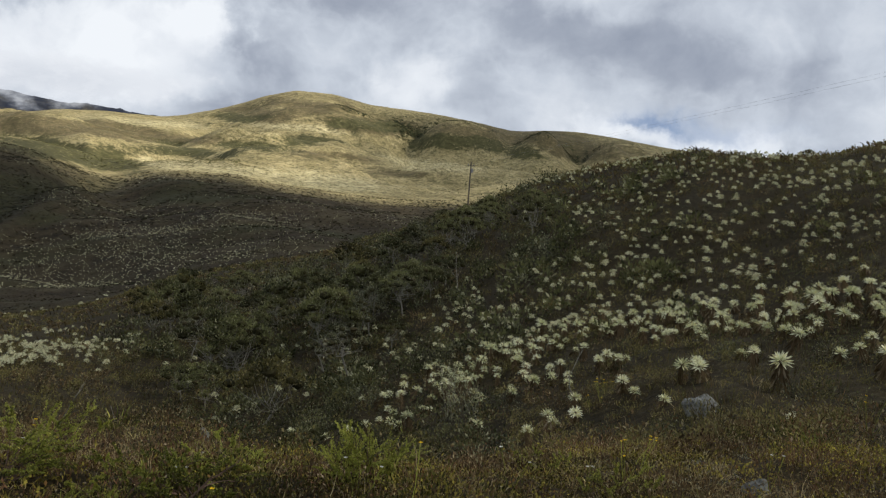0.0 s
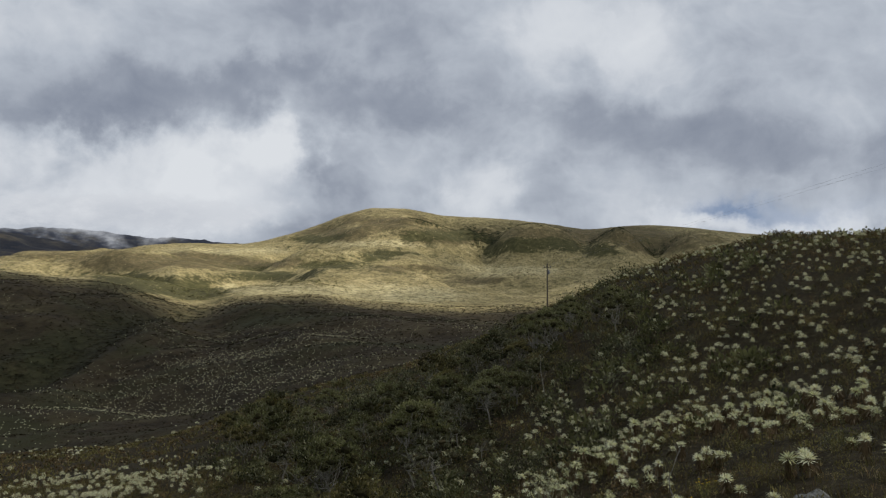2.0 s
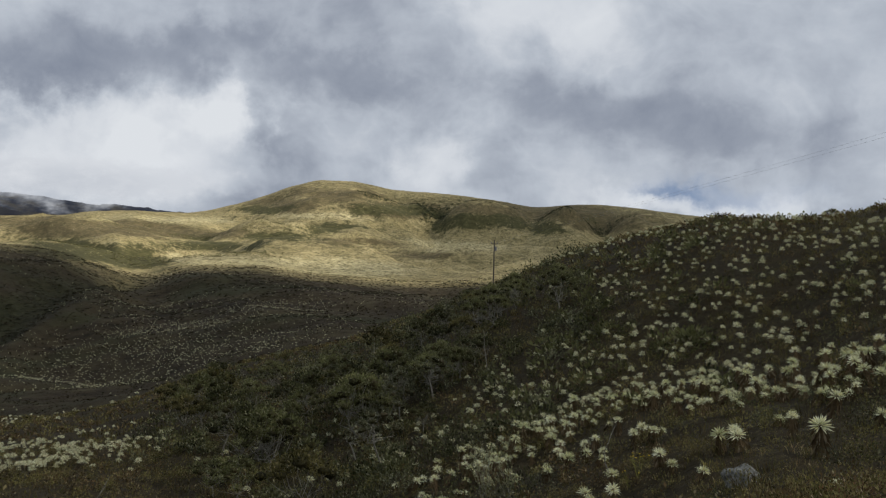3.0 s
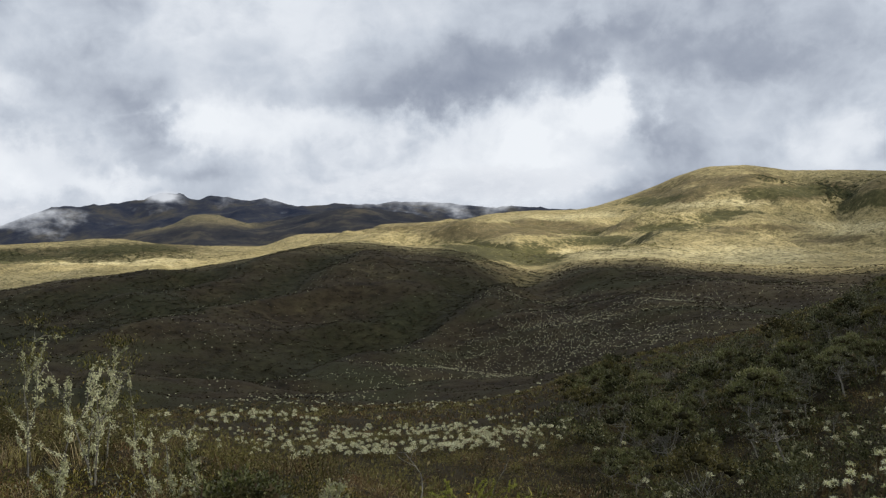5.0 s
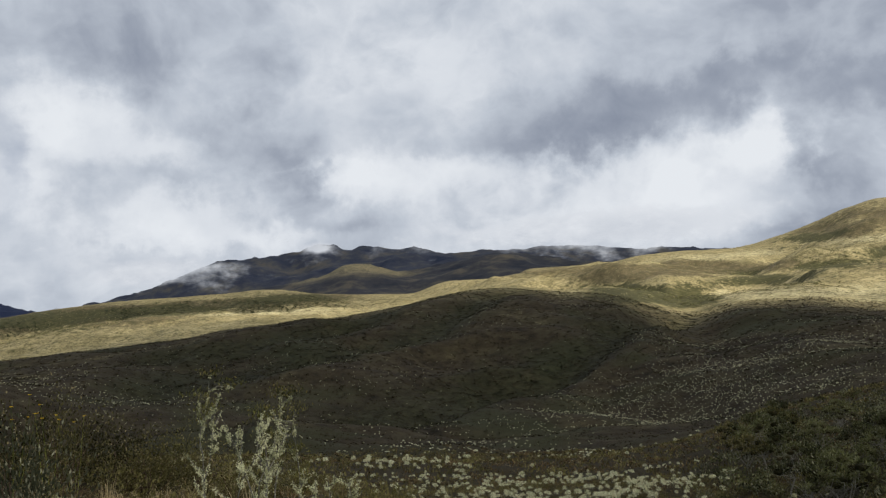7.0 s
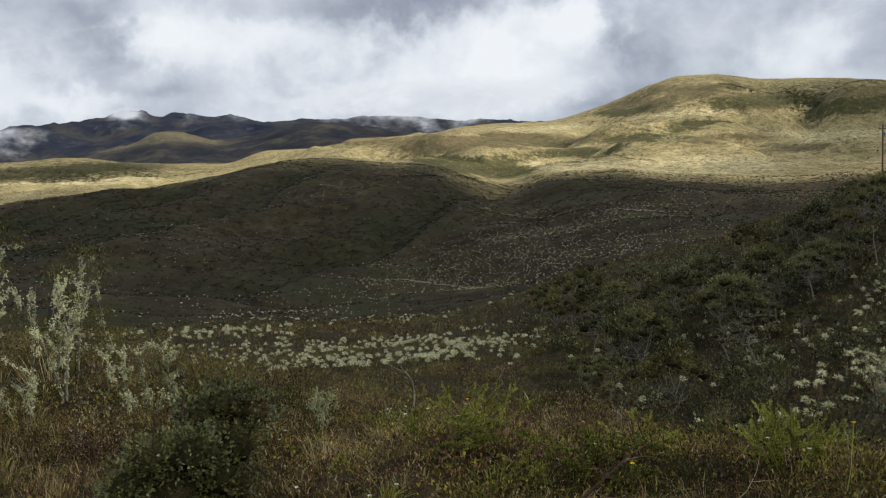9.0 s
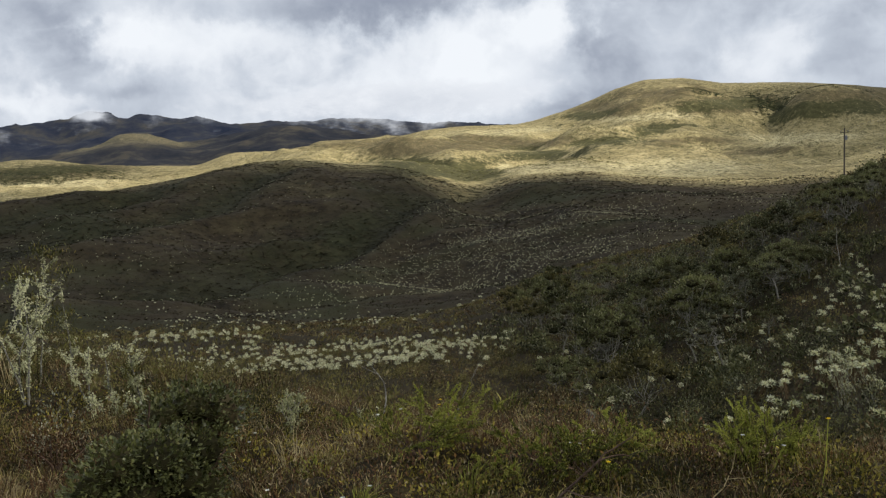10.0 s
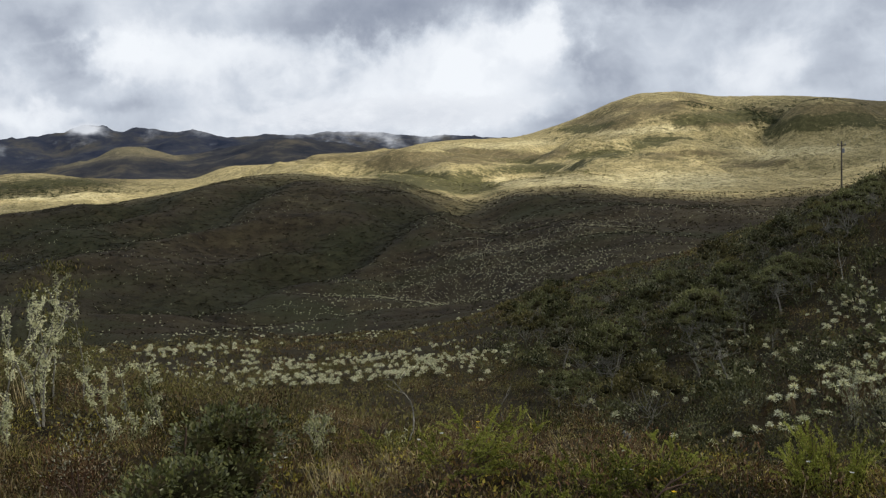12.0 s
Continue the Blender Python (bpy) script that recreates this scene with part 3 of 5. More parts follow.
def make_ground():
    n, m = LAND_X.shape
    verts = np.stack([LAND_X, LAND_Y, LAND_Z], -1).reshape(-1, 3)
    i, j = np.meshgrid(np.arange(n), np.arange(m - 1), indexing="ij")
    k = (i + 1) % n
    faces = np.stack([i * m + j, i * m + j + 1, k * m + j + 1, k * m + j], -1).reshape(-1, 4)[:, ::-1]
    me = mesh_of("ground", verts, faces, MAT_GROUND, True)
    az, r = polar(LAND_X, LAND_Y)
    el = np.degrees(np.arctan2(LAND_Z - EYE, r))
    for name, patches, seed in (("green_cover", GREEN_COVER, 101), ("brown_cover", BROWN_COVER, 121), ("pale_cover", PALE_COVER, 141)):
        me.attributes.new(name, "FLOAT", "POINT").data.foreach_set("value", cover(az, el, LAND_X, LAND_Y, patches, seed).astype(np.float32).ravel())
    # depth in the gullies, by which scrub and painted shade darken the ground
    gully_depth = np.max([g[0] for g in gullies(LAND_X, LAND_Y)], axis=0)
    me.attributes.new("gully_cover", "FLOAT", "POINT").data.foreach_set("value", gully_depth.astype(np.float32).ravel())
    ob = new("ground", me)
    return tagged(ob, "rolling moorland of heath, golden grass and dark far mountains", "ground", kind="structure")


make_ground()

# ---- unseen clouds that shade the land, far above ----


THIN = 0.56  # share of the light that passes straight through one face of the thin cloud


def cloud_look(nt):
    where = node(nt, "ShaderNodeNewGeometry", 0)
    n = node(nt, "ShaderNodeTexNoise", 0, Vector=where, Scale=0.004, Detail=4.0)
    col = ramp(nt, n, (0.3, (0.42, 0.44, 0.48)), (0.7, (0.62, 0.63, 0.65)))
    body = node(nt, "ShaderNodeMixShader", Fac=0.62, i1=node(nt, "ShaderNodeBsdfDiffuse", Color=col), i2=node(nt, "ShaderNodeBsdfTranslucent", Color=col))
    return node(nt, "ShaderNodeMixShader", Fac=THIN, i1=body, i2=node(nt, "ShaderNodeBsdfTransparent"))


MAT_CLOUD = material("cloud", cloud_look)


def cloud_over(label, inside, lo, hi, step, base, thick):
    """A flat-bottomed, lumpy cloud whose shadow falls where inside(x, y) is above nought."""
    xs, ys = np.arange(lo[0], hi[0], step), np.arange(lo[1], hi[1], step)
    gx, gy = np.meshgrid(xs, ys, indexing="ij")
    keep = inside(gx, gy) > 0
    shift = sun_way * (base / sun_way.z)
    idx = -np.ones(gx.shape, int)
    cells = keep[:-1, :-1] & keep[1:, :-1] & keep[:-1, 1:] & keep[1:, 1:]
    used = np.zeros(gx.shape, bool)
    for dx in (0, 1):
        for dy in (0, 1):
            used[dx:dx + cells.shape[0], dy:dy + cells.shape[1]] |= cells
    idx[used] = np.arange(used.sum())
    ci, cj = np.nonzero(cells)
    quads = np.stack([idx[ci, cj], idx[ci + 1, cj], idx[ci + 1, cj + 1], idx[ci, cj + 1]], -1)
    ux, uy = gx[used], gy[used]
    lump = layered(ux, uy, step * 9, 3, 41)
    low = np.stack([ux + shift.x, uy + shift.y, base + 0.06 * thick * lump], -1)
    high = low + np.stack([0 * ux, 0 * ux, thick * (0.6 + 0.4 * lump)], -1)
    me = mesh_of("cloud", np.vstack([low, high]), np.vstack([quads[:, ::-1], quads + used.sum()]), MAT_CLOUD, True)
    return tagged(new("cloud", me), label, "cloud", kind="structure")


SHADE = [(-180, 300), (-60, 300), (-28, 330), (-6, 340), (3, 400), (10, 455), (14, 480), (17, 480), (21, 470), (25.7, 560), (33, 600), (39, 520), (42.6, 630), (45.6, 676), (50.6, 667), (55, 682), (59.3, 691), (64.2, 737), (100, 500), (180, 300)]


def near_shade(x, y):
    r, a = np.hypot(x, y), np.degrees(np.arctan2(-x, y))
    return np.interp(a, [p[0] for p in SHADE], [p[1] for p in SHADE]) + 14 * layered(x, y, 60, 3, 9) - r


def far_shade(x, y):
    x, y = x + 104, y + 22
    r, a = np.hypot(x, y), np.degrees(np.arctan2(-x, y))
    rim = r - 1750 - 120 * layered(x, y, 400, 3, 19)
    lit = np.hypot((a - 42.2) / 1.8, (r - 2230) / 115) - 1.0
    return np.minimum(rim, lit * 60)


def crest_shade(x, y):
    r, a = np.hypot(x, y), np.degrees(np.arctan2(-x, y))
    rim = r - np.interp(a, [-40, -8, 0, 4, 8, 12], [520, 560, 740, 1000, 1090, 1500])
    right = np.minimum(rim, 1650 - r) + 70 * layered(x, y, 170, 3, 53)
    left = np.minimum(np.minimum(r - 925, 1175 - r), (a - 41) * 14) + 22 * layered(x, y, 120, 3, 57)
    spot_shade = 60 * (1 - np.hypot((a - 1.5) / 4.0, (r - 540) / 45)) + 25 * layered(x, y, 60, 3, 59)
    return np.maximum(np.maximum(right, left), spot_shade)


def shoulder_shade(x, y):
    r, a = np.hypot(x, y), np.degrees(np.arctan2(-x, y))
    return np.minimum(np.minimum(r - 680, 1650 - r), (-1.0 - a) * 14) + 40 * layered(x, y, 120, 3, 63)


# a second layer out of view, added to darken the right shoulder further
cloud_over("second unseen cloud layer, added to dim the mountain's shoulder", shoulder_shade, (-100, 400), (1300, 1700), 16, 2750, 120)
cloud_over("thin grey cloud that dims the rounded crest", crest_shade, (-1150, 350), (1300, 1700), 16, 2500, 150)
cloud_over("broad grey cloud that shades the near valley", near_shade, (-780, -560), (520, 680), 12, 1500, 120)
cloud_over("broad grey cloud that shades the far range", far_shade, (-4200, 300), (900, 4500), 50, 3500, 300)


def bank_look(nt):
    """Drifting cloud: thick in the middle of the bank, torn at its rims."""
    where = node(nt, "ShaderNodeNewGeometry", 0)
    up = node(nt, "ShaderNodeAttribute", 2, attribute_name="core")
    n = node(nt, "ShaderNodeTexNoise", 0, Vector=node(nt, "ShaderNodeVectorMath", operation="MULTIPLY", i0=where, i1=(1, 1, 2.0)), Scale=0.009, Detail=8.0, Roughness=0.6)
    dense = soft_step(nt, calc(nt, "ADD", up, calc(nt, "MULTIPLY", calc(nt, "SUBTRACT", n, 0.5), 1.7)), 0.10, 0.85)
    # the bank glows by itself, in place of daylight falling on it
    lit = ramp(nt, n, (0.3, (0.58, 0.62, 0.69)), (0.7, (0.78, 0.81, 0.86)))
    return node(nt, "ShaderNodeMixShader", Fac=calc(nt, "MULTIPLY", dense, 0.85), i1=node(nt, "ShaderNodeBsdfTransparent"), i2=node(nt, "ShaderNodeEmission", Color=lit, Strength=1.0))


MAT_BANK = material("drifting_cloud", bank_look)


def cloud_bank(a0, a1, r, low, high, core_a, core_e, wa, we, label):
    """A bank of cloud that hangs before the far range."""
    az, el = np.linspace(a0, a1, 60), np.linspace(low, high, 24)
    ga, ge = np.meshgrid(az, el, indexing="ij")
    rr = r + 40 * layered(ga, ge, 3, 2, 15)
    v = np.stack([-np.sin(np.radians(ga)) * rr, np.cos(np.radians(ga)) * rr, EYE + rr * np.tan(np.radians(ge))], -1).reshape(-1, 3)
    i, j = np.meshgrid(np.arange(59), np.arange(23), indexing="ij")
    f = np.stack([i * 24 + j, i * 24 + j + 1, (i + 1) * 24 + j + 1, (i + 1) * 24 + j], -1).reshape(-1, 4)
    me = mesh_of("cloud_bank", v, f, MAT_BANK, True)
    me.attributes.new("core", "FLOAT", "POINT").data.foreach_set("value", np.exp(-((ga - core_a) / wa) ** 2 - ((ge - core_e) / we) ** 2).astype(np.float32).ravel())
    tagged(new("cloud_bank", me), label, "cloud", kind="structure")


cloud_bank(8, 46, 2750, 1.5, 8.0, 25.5, 4.5, 9.0, 1.25, "pale cloud bank resting on the far range")
cloud_bank(40, 50, 2720, 3.0, 5.2, 44.9, 4.05, 0.9, 0.35, "wisp of cloud beside the far summit")
cloud_bank(46, 66, 2720, 0.5, 5.0, 55.0, 2.9, 4.0, 0.8, "low cloud hanging off the range's shoulder")

# ---- plant building ----
rng = np.random.default_rng(11)

MAT_ROSETTE = leafy("woolly_rosette_leaf", (0.48, 0.50, 0.28), (0.90, 0.89, 0.66), (0.76, 0.72, 0.38), 0.18, 0.75, 0.2, 14)
MAT_ROSETTE_FAR = leafy("woolly_rosette_leaf_far", (0.50, 0.50, 0.32), (0.86, 0.84, 0.60), (0.62, 0.55, 0.34), 0.15, 0.8, 0.2, 5)
MAT_SKIRT = leafy("dead_hanging_leaf", (0.0525, 0.0369, 0.018), (0.179, 0.126, 0.0675), (0.231, 0.184, 0.117), 0.15, 0.9, 0.1, 14)
MAT_HEATH = leafy("olive_heath_leaf", (0.022, 0.0214, 0.0075), (0.215, 0.188, 0.066), (0.28, 0.23, 0.11), 0.10, 0.6, 0.2, 5, single=0.28)
MAT_BROWN = leafy("rusty_heath_leaf", (0.031, 0.0205, 0.0095), (0.245, 0.168, 0.078), (0.32, 0.27, 0.155), 0.14, 0.7, 0.2, 5, single=0.35)
# shaded copy of the scrub, darkened to carry the gullies' shade
MAT_GULLY = leafy("shaded_scrub_leaf", (0.0145, 0.0145, 0.0075), (0.040, 0.039, 0.019), (0.05, 0.045, 0.022), 0.15, 0.8, 0.1, 0.6)
# dark colour of the lumps that stand in for shade inside crowns
MAT_CORE = leafy("dark_crown_core", (0.021, 0.0194, 0.0081), (0.0525, 0.0466, 0.0198), (0.063, 0.0504, 0.0252), 0.1, 0.9, 0.0, 3)
# far heath, darkened for the shaded slope it covers
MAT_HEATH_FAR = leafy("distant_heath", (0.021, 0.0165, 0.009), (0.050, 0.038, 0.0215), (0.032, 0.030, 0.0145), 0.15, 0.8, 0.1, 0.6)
# sunlit copy of the scrub, then a darker one for the dimmed face
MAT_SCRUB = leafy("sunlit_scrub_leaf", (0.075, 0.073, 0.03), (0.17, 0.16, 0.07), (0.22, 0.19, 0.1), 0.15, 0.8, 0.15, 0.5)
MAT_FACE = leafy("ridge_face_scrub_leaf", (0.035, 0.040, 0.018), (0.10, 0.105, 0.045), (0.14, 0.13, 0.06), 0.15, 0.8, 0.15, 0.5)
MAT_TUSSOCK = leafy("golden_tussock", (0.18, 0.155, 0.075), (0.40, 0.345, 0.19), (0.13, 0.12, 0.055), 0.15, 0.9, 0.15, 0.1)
MAT_TREE = leafy("dark_tree_leaf", (0.017, 0.020, 0.008), (0.205, 0.208, 0.085), (0.30, 0.285, 0.17), 0.07, 0.5, 0.25, 3, single=0.22)
MAT_GREYLEAF = leafy("grey_green_leaf", (0.050, 0.054, 0.030), (0.25, 0.255, 0.15), (0.36, 0.35, 0.23), 0.12, 0.6, 0.2, 6, single=0.3)
MAT_LEATHER = leafy("glossy_leathery_leaf", (0.008, 0.011, 0.004), (0.165, 0.175, 0.058), (0.25, 0.235, 0.10), 0.06, 0.38, 0.12, 10, 0.3, single=0.4)
MAT_STRAW = leafy("dry_straw_grass", (0.12, 0.092, 0.037), (0.72, 0.59, 0.33), (0.34, 0.21, 0.09), 0.12, 0.7, 0.3, 4)
MAT_GRASS = leafy("green_moor_grass", (0.038, 0.038, 0.010), (0.50, 0.43, 0.14), (0.60, 0.49, 0.22), 0.2, 0.6, 0.3, 4)
MAT_SPRAY = leafy("bright_green_needle_spray", (0.040, 0.050, 0.008), (0.44, 0.46, 0.09), (0.47, 0.42, 0.11), 0.12, 0.5, 0.3, 8, single=0.35)
MAT_LICHEN = leafy("pale_beard_lichen", (0.27, 0.28, 0.14), (0.72, 0.71, 0.45), (0.46, 0.43, 0.24), 0.15, 0.9, 0.25, 10)
MAT_MOSS = leafy("moss_cushion", (0.063, 0.0534, 0.0108), (0.441, 0.369, 0.072), (0.189, 0.107, 0.036), 0.1, 0.9, 0.1, 6)
MAT_YELLOW = leafy("yellow_petal", (0.65, 0.42, 0.01), (0.85, 0.62, 0.03), (0.8, 0.5, 0.02), 0.1, 0.6, 0.3, 9)
MAT_WHITE = leafy("white_petal", (0.55, 0.55, 0.5), (0.8, 0.8, 0.74), (0.6, 0.6, 0.5), 0.1, 0.7, 0.3, 9)


def bark_look(dark, light):
    def build(nt):
        where = node(nt, "ShaderNodeTexCoord", 3)
        n = node(nt, "ShaderNodeTexNoise", 0, Vector=where, Scale=14.0, Detail=6.0, Roughness=0.7)
        col = ramp(nt, n, (0.35, dark), (0.65, light))
        b = nt.nodes.new("ShaderNodeBump")
        b.inputs["Strength"].default_value, b.inputs["Distance"].default_value = 0.6, 0.02
        nt.links.new(n, b.inputs["Height"])
        return node(nt, "ShaderNodeBsdfPrincipled", Base_Color=col, Roughness=0.9, Normal=b.outputs[0])
    return build


MAT_BARK = material("lichened_grey_bark", bark_look((0.08, 0.072, 0.056), (0.33, 0.31, 0.255)))
MAT_TWIG = material("reddish_brown_twig", bark_look((0.045, 0.025, 0.016), (0.14, 0.085, 0.055)))
MAT_POLE = material("weathered_pole_wood", bark_look((0.05, 0.042, 0.032), (0.15, 0.125, 0.09)))
MAT_ROCK = material("lichened_grey_rock", bark_look((0.035, 0.035, 0.030), (0.24, 0.24, 0.21)))
MAT_METAL = material("dull_steel", lambda nt: node(nt, "ShaderNodeBsdfPrincipled", Base_Color=(0.22, 0.22, 0.23, 1), Metallic=0.6, Roughness=0.55))


def unit(v):
    return v / (np.linalg.norm(v, axis=-1, keepdims=True) + 1e-9)


def leaves(base, way, length, width, droop=0.0, up=(0, 0, 1)):
    """Lance-shaped leaves, two triangles each, from base points along way."""
    base, way = np.asarray(base, float), unit(np.asarray(way, float))
    n = len(base)
    length, width = np.broadcast_to(length, n)[:, None], np.broadcast_to(width, n)[:, None]
    side = unit(np.cross(way, np.asarray(up, float) + rng.normal(0, 0.35, (n, 3))))
    mid = base + way * length * 0.5
    tip = base + way * length - np.array([0, 0, 1.0]) * (droop * length)
    v = np.stack([base, mid - side * width / 2, mid + side * width / 2, tip], 1).reshape(-1, 3)
    k = np.arange(n)[:, None] * 4
    f = np.stack([k + [0, 2, 1], k + [1, 2, 3]], 1).reshape(-1, 3)
    return v, f


def blades(n, tall, spread, lean, width):
    """A tuft of n bent grass blades, three triangles each."""
    a, d = rng.uniform(0, 2 * np.pi, n), spread * np.sqrt(rng.uniform(0, 1, n))
    out = np.stack([np.cos(a), np.sin(a), 0 * a], -1)
    base = out * d[:, None]
    h = (tall * rng.uniform(0.5, 1.0, n))[:, None]
    tilt = (lean * rng.uniform(0.2, 1.2, n))[:, None]
    b = rng.uniform(0, 2 * np.pi, n)
    side = np.stack([np.cos(b), np.sin(b), 0 * b], -1) * width
    up = np.array([0, 0, 1.0])
    mid = base + up * h * 0.6 + out * h * tilt * 0.4
    tip = base + up * h * (1 - 0.25 * tilt) + out * h * tilt * 1.25
    v = np.stack([base - side, base + side, mid - side * 0.7, mid + side * 0.7, tip], 1).reshape(-1, 3)
    k = np.arange(n)[:, None] * 5
    f = np.stack([k + [0, 1, 3], k + [0, 3, 2], k + [2, 3, 4]], 1).reshape(-1, 3)
    return v, f


def joined(*pieces):
    vs, fs, n = [], [], 0
    for v, f in pieces:
        vs.append(v)
        fs.append(f + n)
        n += len(v)
    return np.vstack(vs), np.vstack(fs)


def tube(points, radii, sides=6):
    """A tapered tube of triangles through points."""
    p = np.asarray(points, float)
    t = unit(np.gradient(p, axis=0))
    ref = np.array([0.31, 0.95, 0.05])
    u = unit(np.cross(t, ref))
    w = np.cross(t, u)
    a = np.linspace(0, 2 * np.pi, sides, endpoint=False)
    ring = np.cos(a)[None, :, None] * u[:, None] + np.sin(a)[None, :, None] * w[:, None]
    v = (p[:, None] + ring * np.asarray(radii, float)[:, None, None]).reshape(-1, 3)
    f = []
    for i in range(len(p) - 1):
        for j in range(sides):
            q, s = i * sides + j, i * sides + (j + 1) % sides
            f += [(q, s, s + sides), (q, s + sides, q + sides)]
    n = len(p) * sides
    v = np.vstack([v, p[-1:] + t[-1:] * radii[-1]])
    f += [((len(p) - 1) * sides + j, (len(p) - 1) * sides + (j + 1) % sides, n) for j in range(sides)]
    return v, np.array(f)


def wander(start, way, length, steps=6, bend=0.25, rise=0.0):
    """A bent twig's centre line."""
    p, d, pts = np.array(start, float), unit(np.array(way, float)), [np.array(start, float)]
    for _ in range(steps):
        d = unit(d + rng.normal(0, bend, 3) + np.array([0, 0, rise]))
        p = p + d * length / steps
        pts.append(p)
    return np.array(pts)


def sown(template, x, y, size, sink=0.0, squash=(0.8, 1.2), tilt=0.12, follow=False):
    """Copies of a template (verts, faces) on the ground at x, y, each turned, tilted and sized by itself, as one array."""
    v, f = template
    n = len(x)
    z = height(x, y) - sink * size
    a = rng.uniform(0, 2 * np.pi, n)
    c, s = np.cos(a)[:, None], np.sin(a)[:, None]
    sx = (size * rng.uniform(*squash, n))[:, None]
    sz = (size * rng.uniform(*squash, n))[:, None]
    px, py, pz = (v[:, 0] * c - v[:, 1] * s) * sx, (v[:, 0] * s + v[:, 1] * c) * sx, v[:, 2] * sz
    tx, ty = rng.normal(0, tilt, (n, 1)), rng.normal(0, tilt, (n, 1))
    out = np.stack([px + tx * pz + x[:, None], py + ty * pz + y[:, None], pz + z[:, None]], -1).reshape(-1, 3)
    if follow:
        out[:, 2] = height(out[:, 0], out[:, 1]) + pz.ravel()
    faces = (f[None] + (np.arange(n) * len(v))[:, None, None]).reshape(-1, f.shape[1])
    return out, faces


def stuff(name, pieces, mat, label, category):
    v, f = joined(*pieces)
    return tagged(new(name, mesh_of(name, v, f, mat)), label, category, kind="stuff")


def part(name, shape, mat, parent, label=""):
    """One mesh object under a thing or a part."""
    me = shape if isinstance(shape, bpy.types.Mesh) else mesh_of(name, *shape, mat)
    ob = new(name, me)
    ob.parent = parent
    return tagged(ob, label)


def thing(name, at, label, category, group="", turn=0.0):
    ob = new(name)
    ob.empty_display_size = 0.1
    ob.matrix_basis = pose(*at, 0, 0, turn)
    return tagged(ob, label, category, group)


def field(az0, az1, r0, r1, per_m2):
    """Random places in a sector of the plan, evenly spread over its area."""
    area = radians(az1 - az0) / 2 * (r1**2 - r0**2)
    n = int(area * per_m2)
    a, r = np.radians(rng.uniform(az0, az1, n)), np.sqrt(rng.uniform(r0**2, r1**2, n))
    return -np.sin(a) * r, np.cos(a) * r


GOLD = (1 + 5**0.5) / 2
ICO_V = unit(np.array([(-1, GOLD, 0), (1, GOLD, 0), (-1, -GOLD, 0), (1, -GOLD, 0), (0, -1, GOLD), (0, 1, GOLD), (0, -1, -GOLD), (0, 1, -GOLD), (GOLD, 0, -1), (GOLD, 0, 1), (-GOLD, 0, -1), (-GOLD, 0, 1)]))
ICO_F = np.array([(a, b, c) for a in range(12) for b in range(a + 1, 12) for c in range(b + 1, 12)
                  if max(np.linalg.norm(ICO_V[a] - ICO_V[b]), np.linalg.norm(ICO_V[b] - ICO_V[c]), np.linalg.norm(ICO_V[a] - ICO_V[c])) < 1.1])


def dark_core(broad, flat, part_of=0.6):
    """A dark lump added in the middle of a bush, to block light and darken its gaps."""
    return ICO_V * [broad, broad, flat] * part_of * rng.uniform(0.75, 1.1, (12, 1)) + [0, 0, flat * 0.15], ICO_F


def clump(n, leaf, broad=0.5, flat=0.6, slim=0.45, core=0.35):
    """A low bush, 1 m across: n leaves over a lumpy dome, pointing outwards and up."""
    d = unit(rng.normal(0, 1, (n, 3)))
    d[:, 2] = np.abs(d[:, 2])
    lumps = 1 + 0.3 * np.sin(5 * d[:, 0] + 3) * np.cos(4 * d[:, 1]) + rng.normal(0, 0.12, n)
    p = d * (rng.uniform(core, 1, n) ** 0.5 * lumps)[:, None] * [broad, broad, flat]
    return leaves(p, d + rng.normal(0, 0.55, (n, 3)) + [0, 0, 0.5], leaf * rng.uniform(0.6, 1.3, n), leaf * slim)


def mat_of_leaves(n, leaf):
    """A flat mat of vegetation, 1 m across, that lies on the ground."""
    a = rng.uniform(0, 2 * np.pi, n)
    p = rng.normal(0, 0.28, (n, 3)) * [1, 1, 0] + np.stack([0 * a, 0 * a, rng.uniform(0.05, 0.3, n)], -1)
    return leaves(p, np.stack([np.cos(a), np.sin(a), rng.uniform(-0.1, 0.35, n)], -1), leaf, leaf * 0.75)


# ---- giant rosette plants ----


def rosette(n, size, low=-0.25, fat=0.17):
    """A ball of woolly sword-shaped leaves round the stem's top, at the origin: short and steep in the heart, long at the rim."""
    k = np.arange(n) + 0.5
    up = low + (1 - low) * k / n
    a = k * 2.39996 + rng.normal(0, 0.12, n)
    flat = np.sqrt(np.clip(1 - up**2, 0, 1))
    d = np.stack([np.cos(a) * flat, np.sin(a) * flat, up + 0.12], -1)
    ln = size * (0.70 + 0.30 * flat) * rng.uniform(0.86, 1.1, n)
    return leaves(d * size * 0.10, d, ln, ln * fat, droop=0.05)


def skirt(n, tall, wide):
    a, h = rng.uniform(0, 2 * np.pi, n), rng.uniform(0.1, 1, n) * tall
    out = np.stack([np.cos(a), np.sin(a), 0 * a], -1)
    base = out * wide * 0.6 + np.stack([0 * a, 0 * a, h], -1)
    return leaves(base, out * 0.5 + np.array([0, 0, -1.0]), 0.28 * rng.uniform(0.6, 1.1, n), 0.05, up=(1, 0.3, 0))


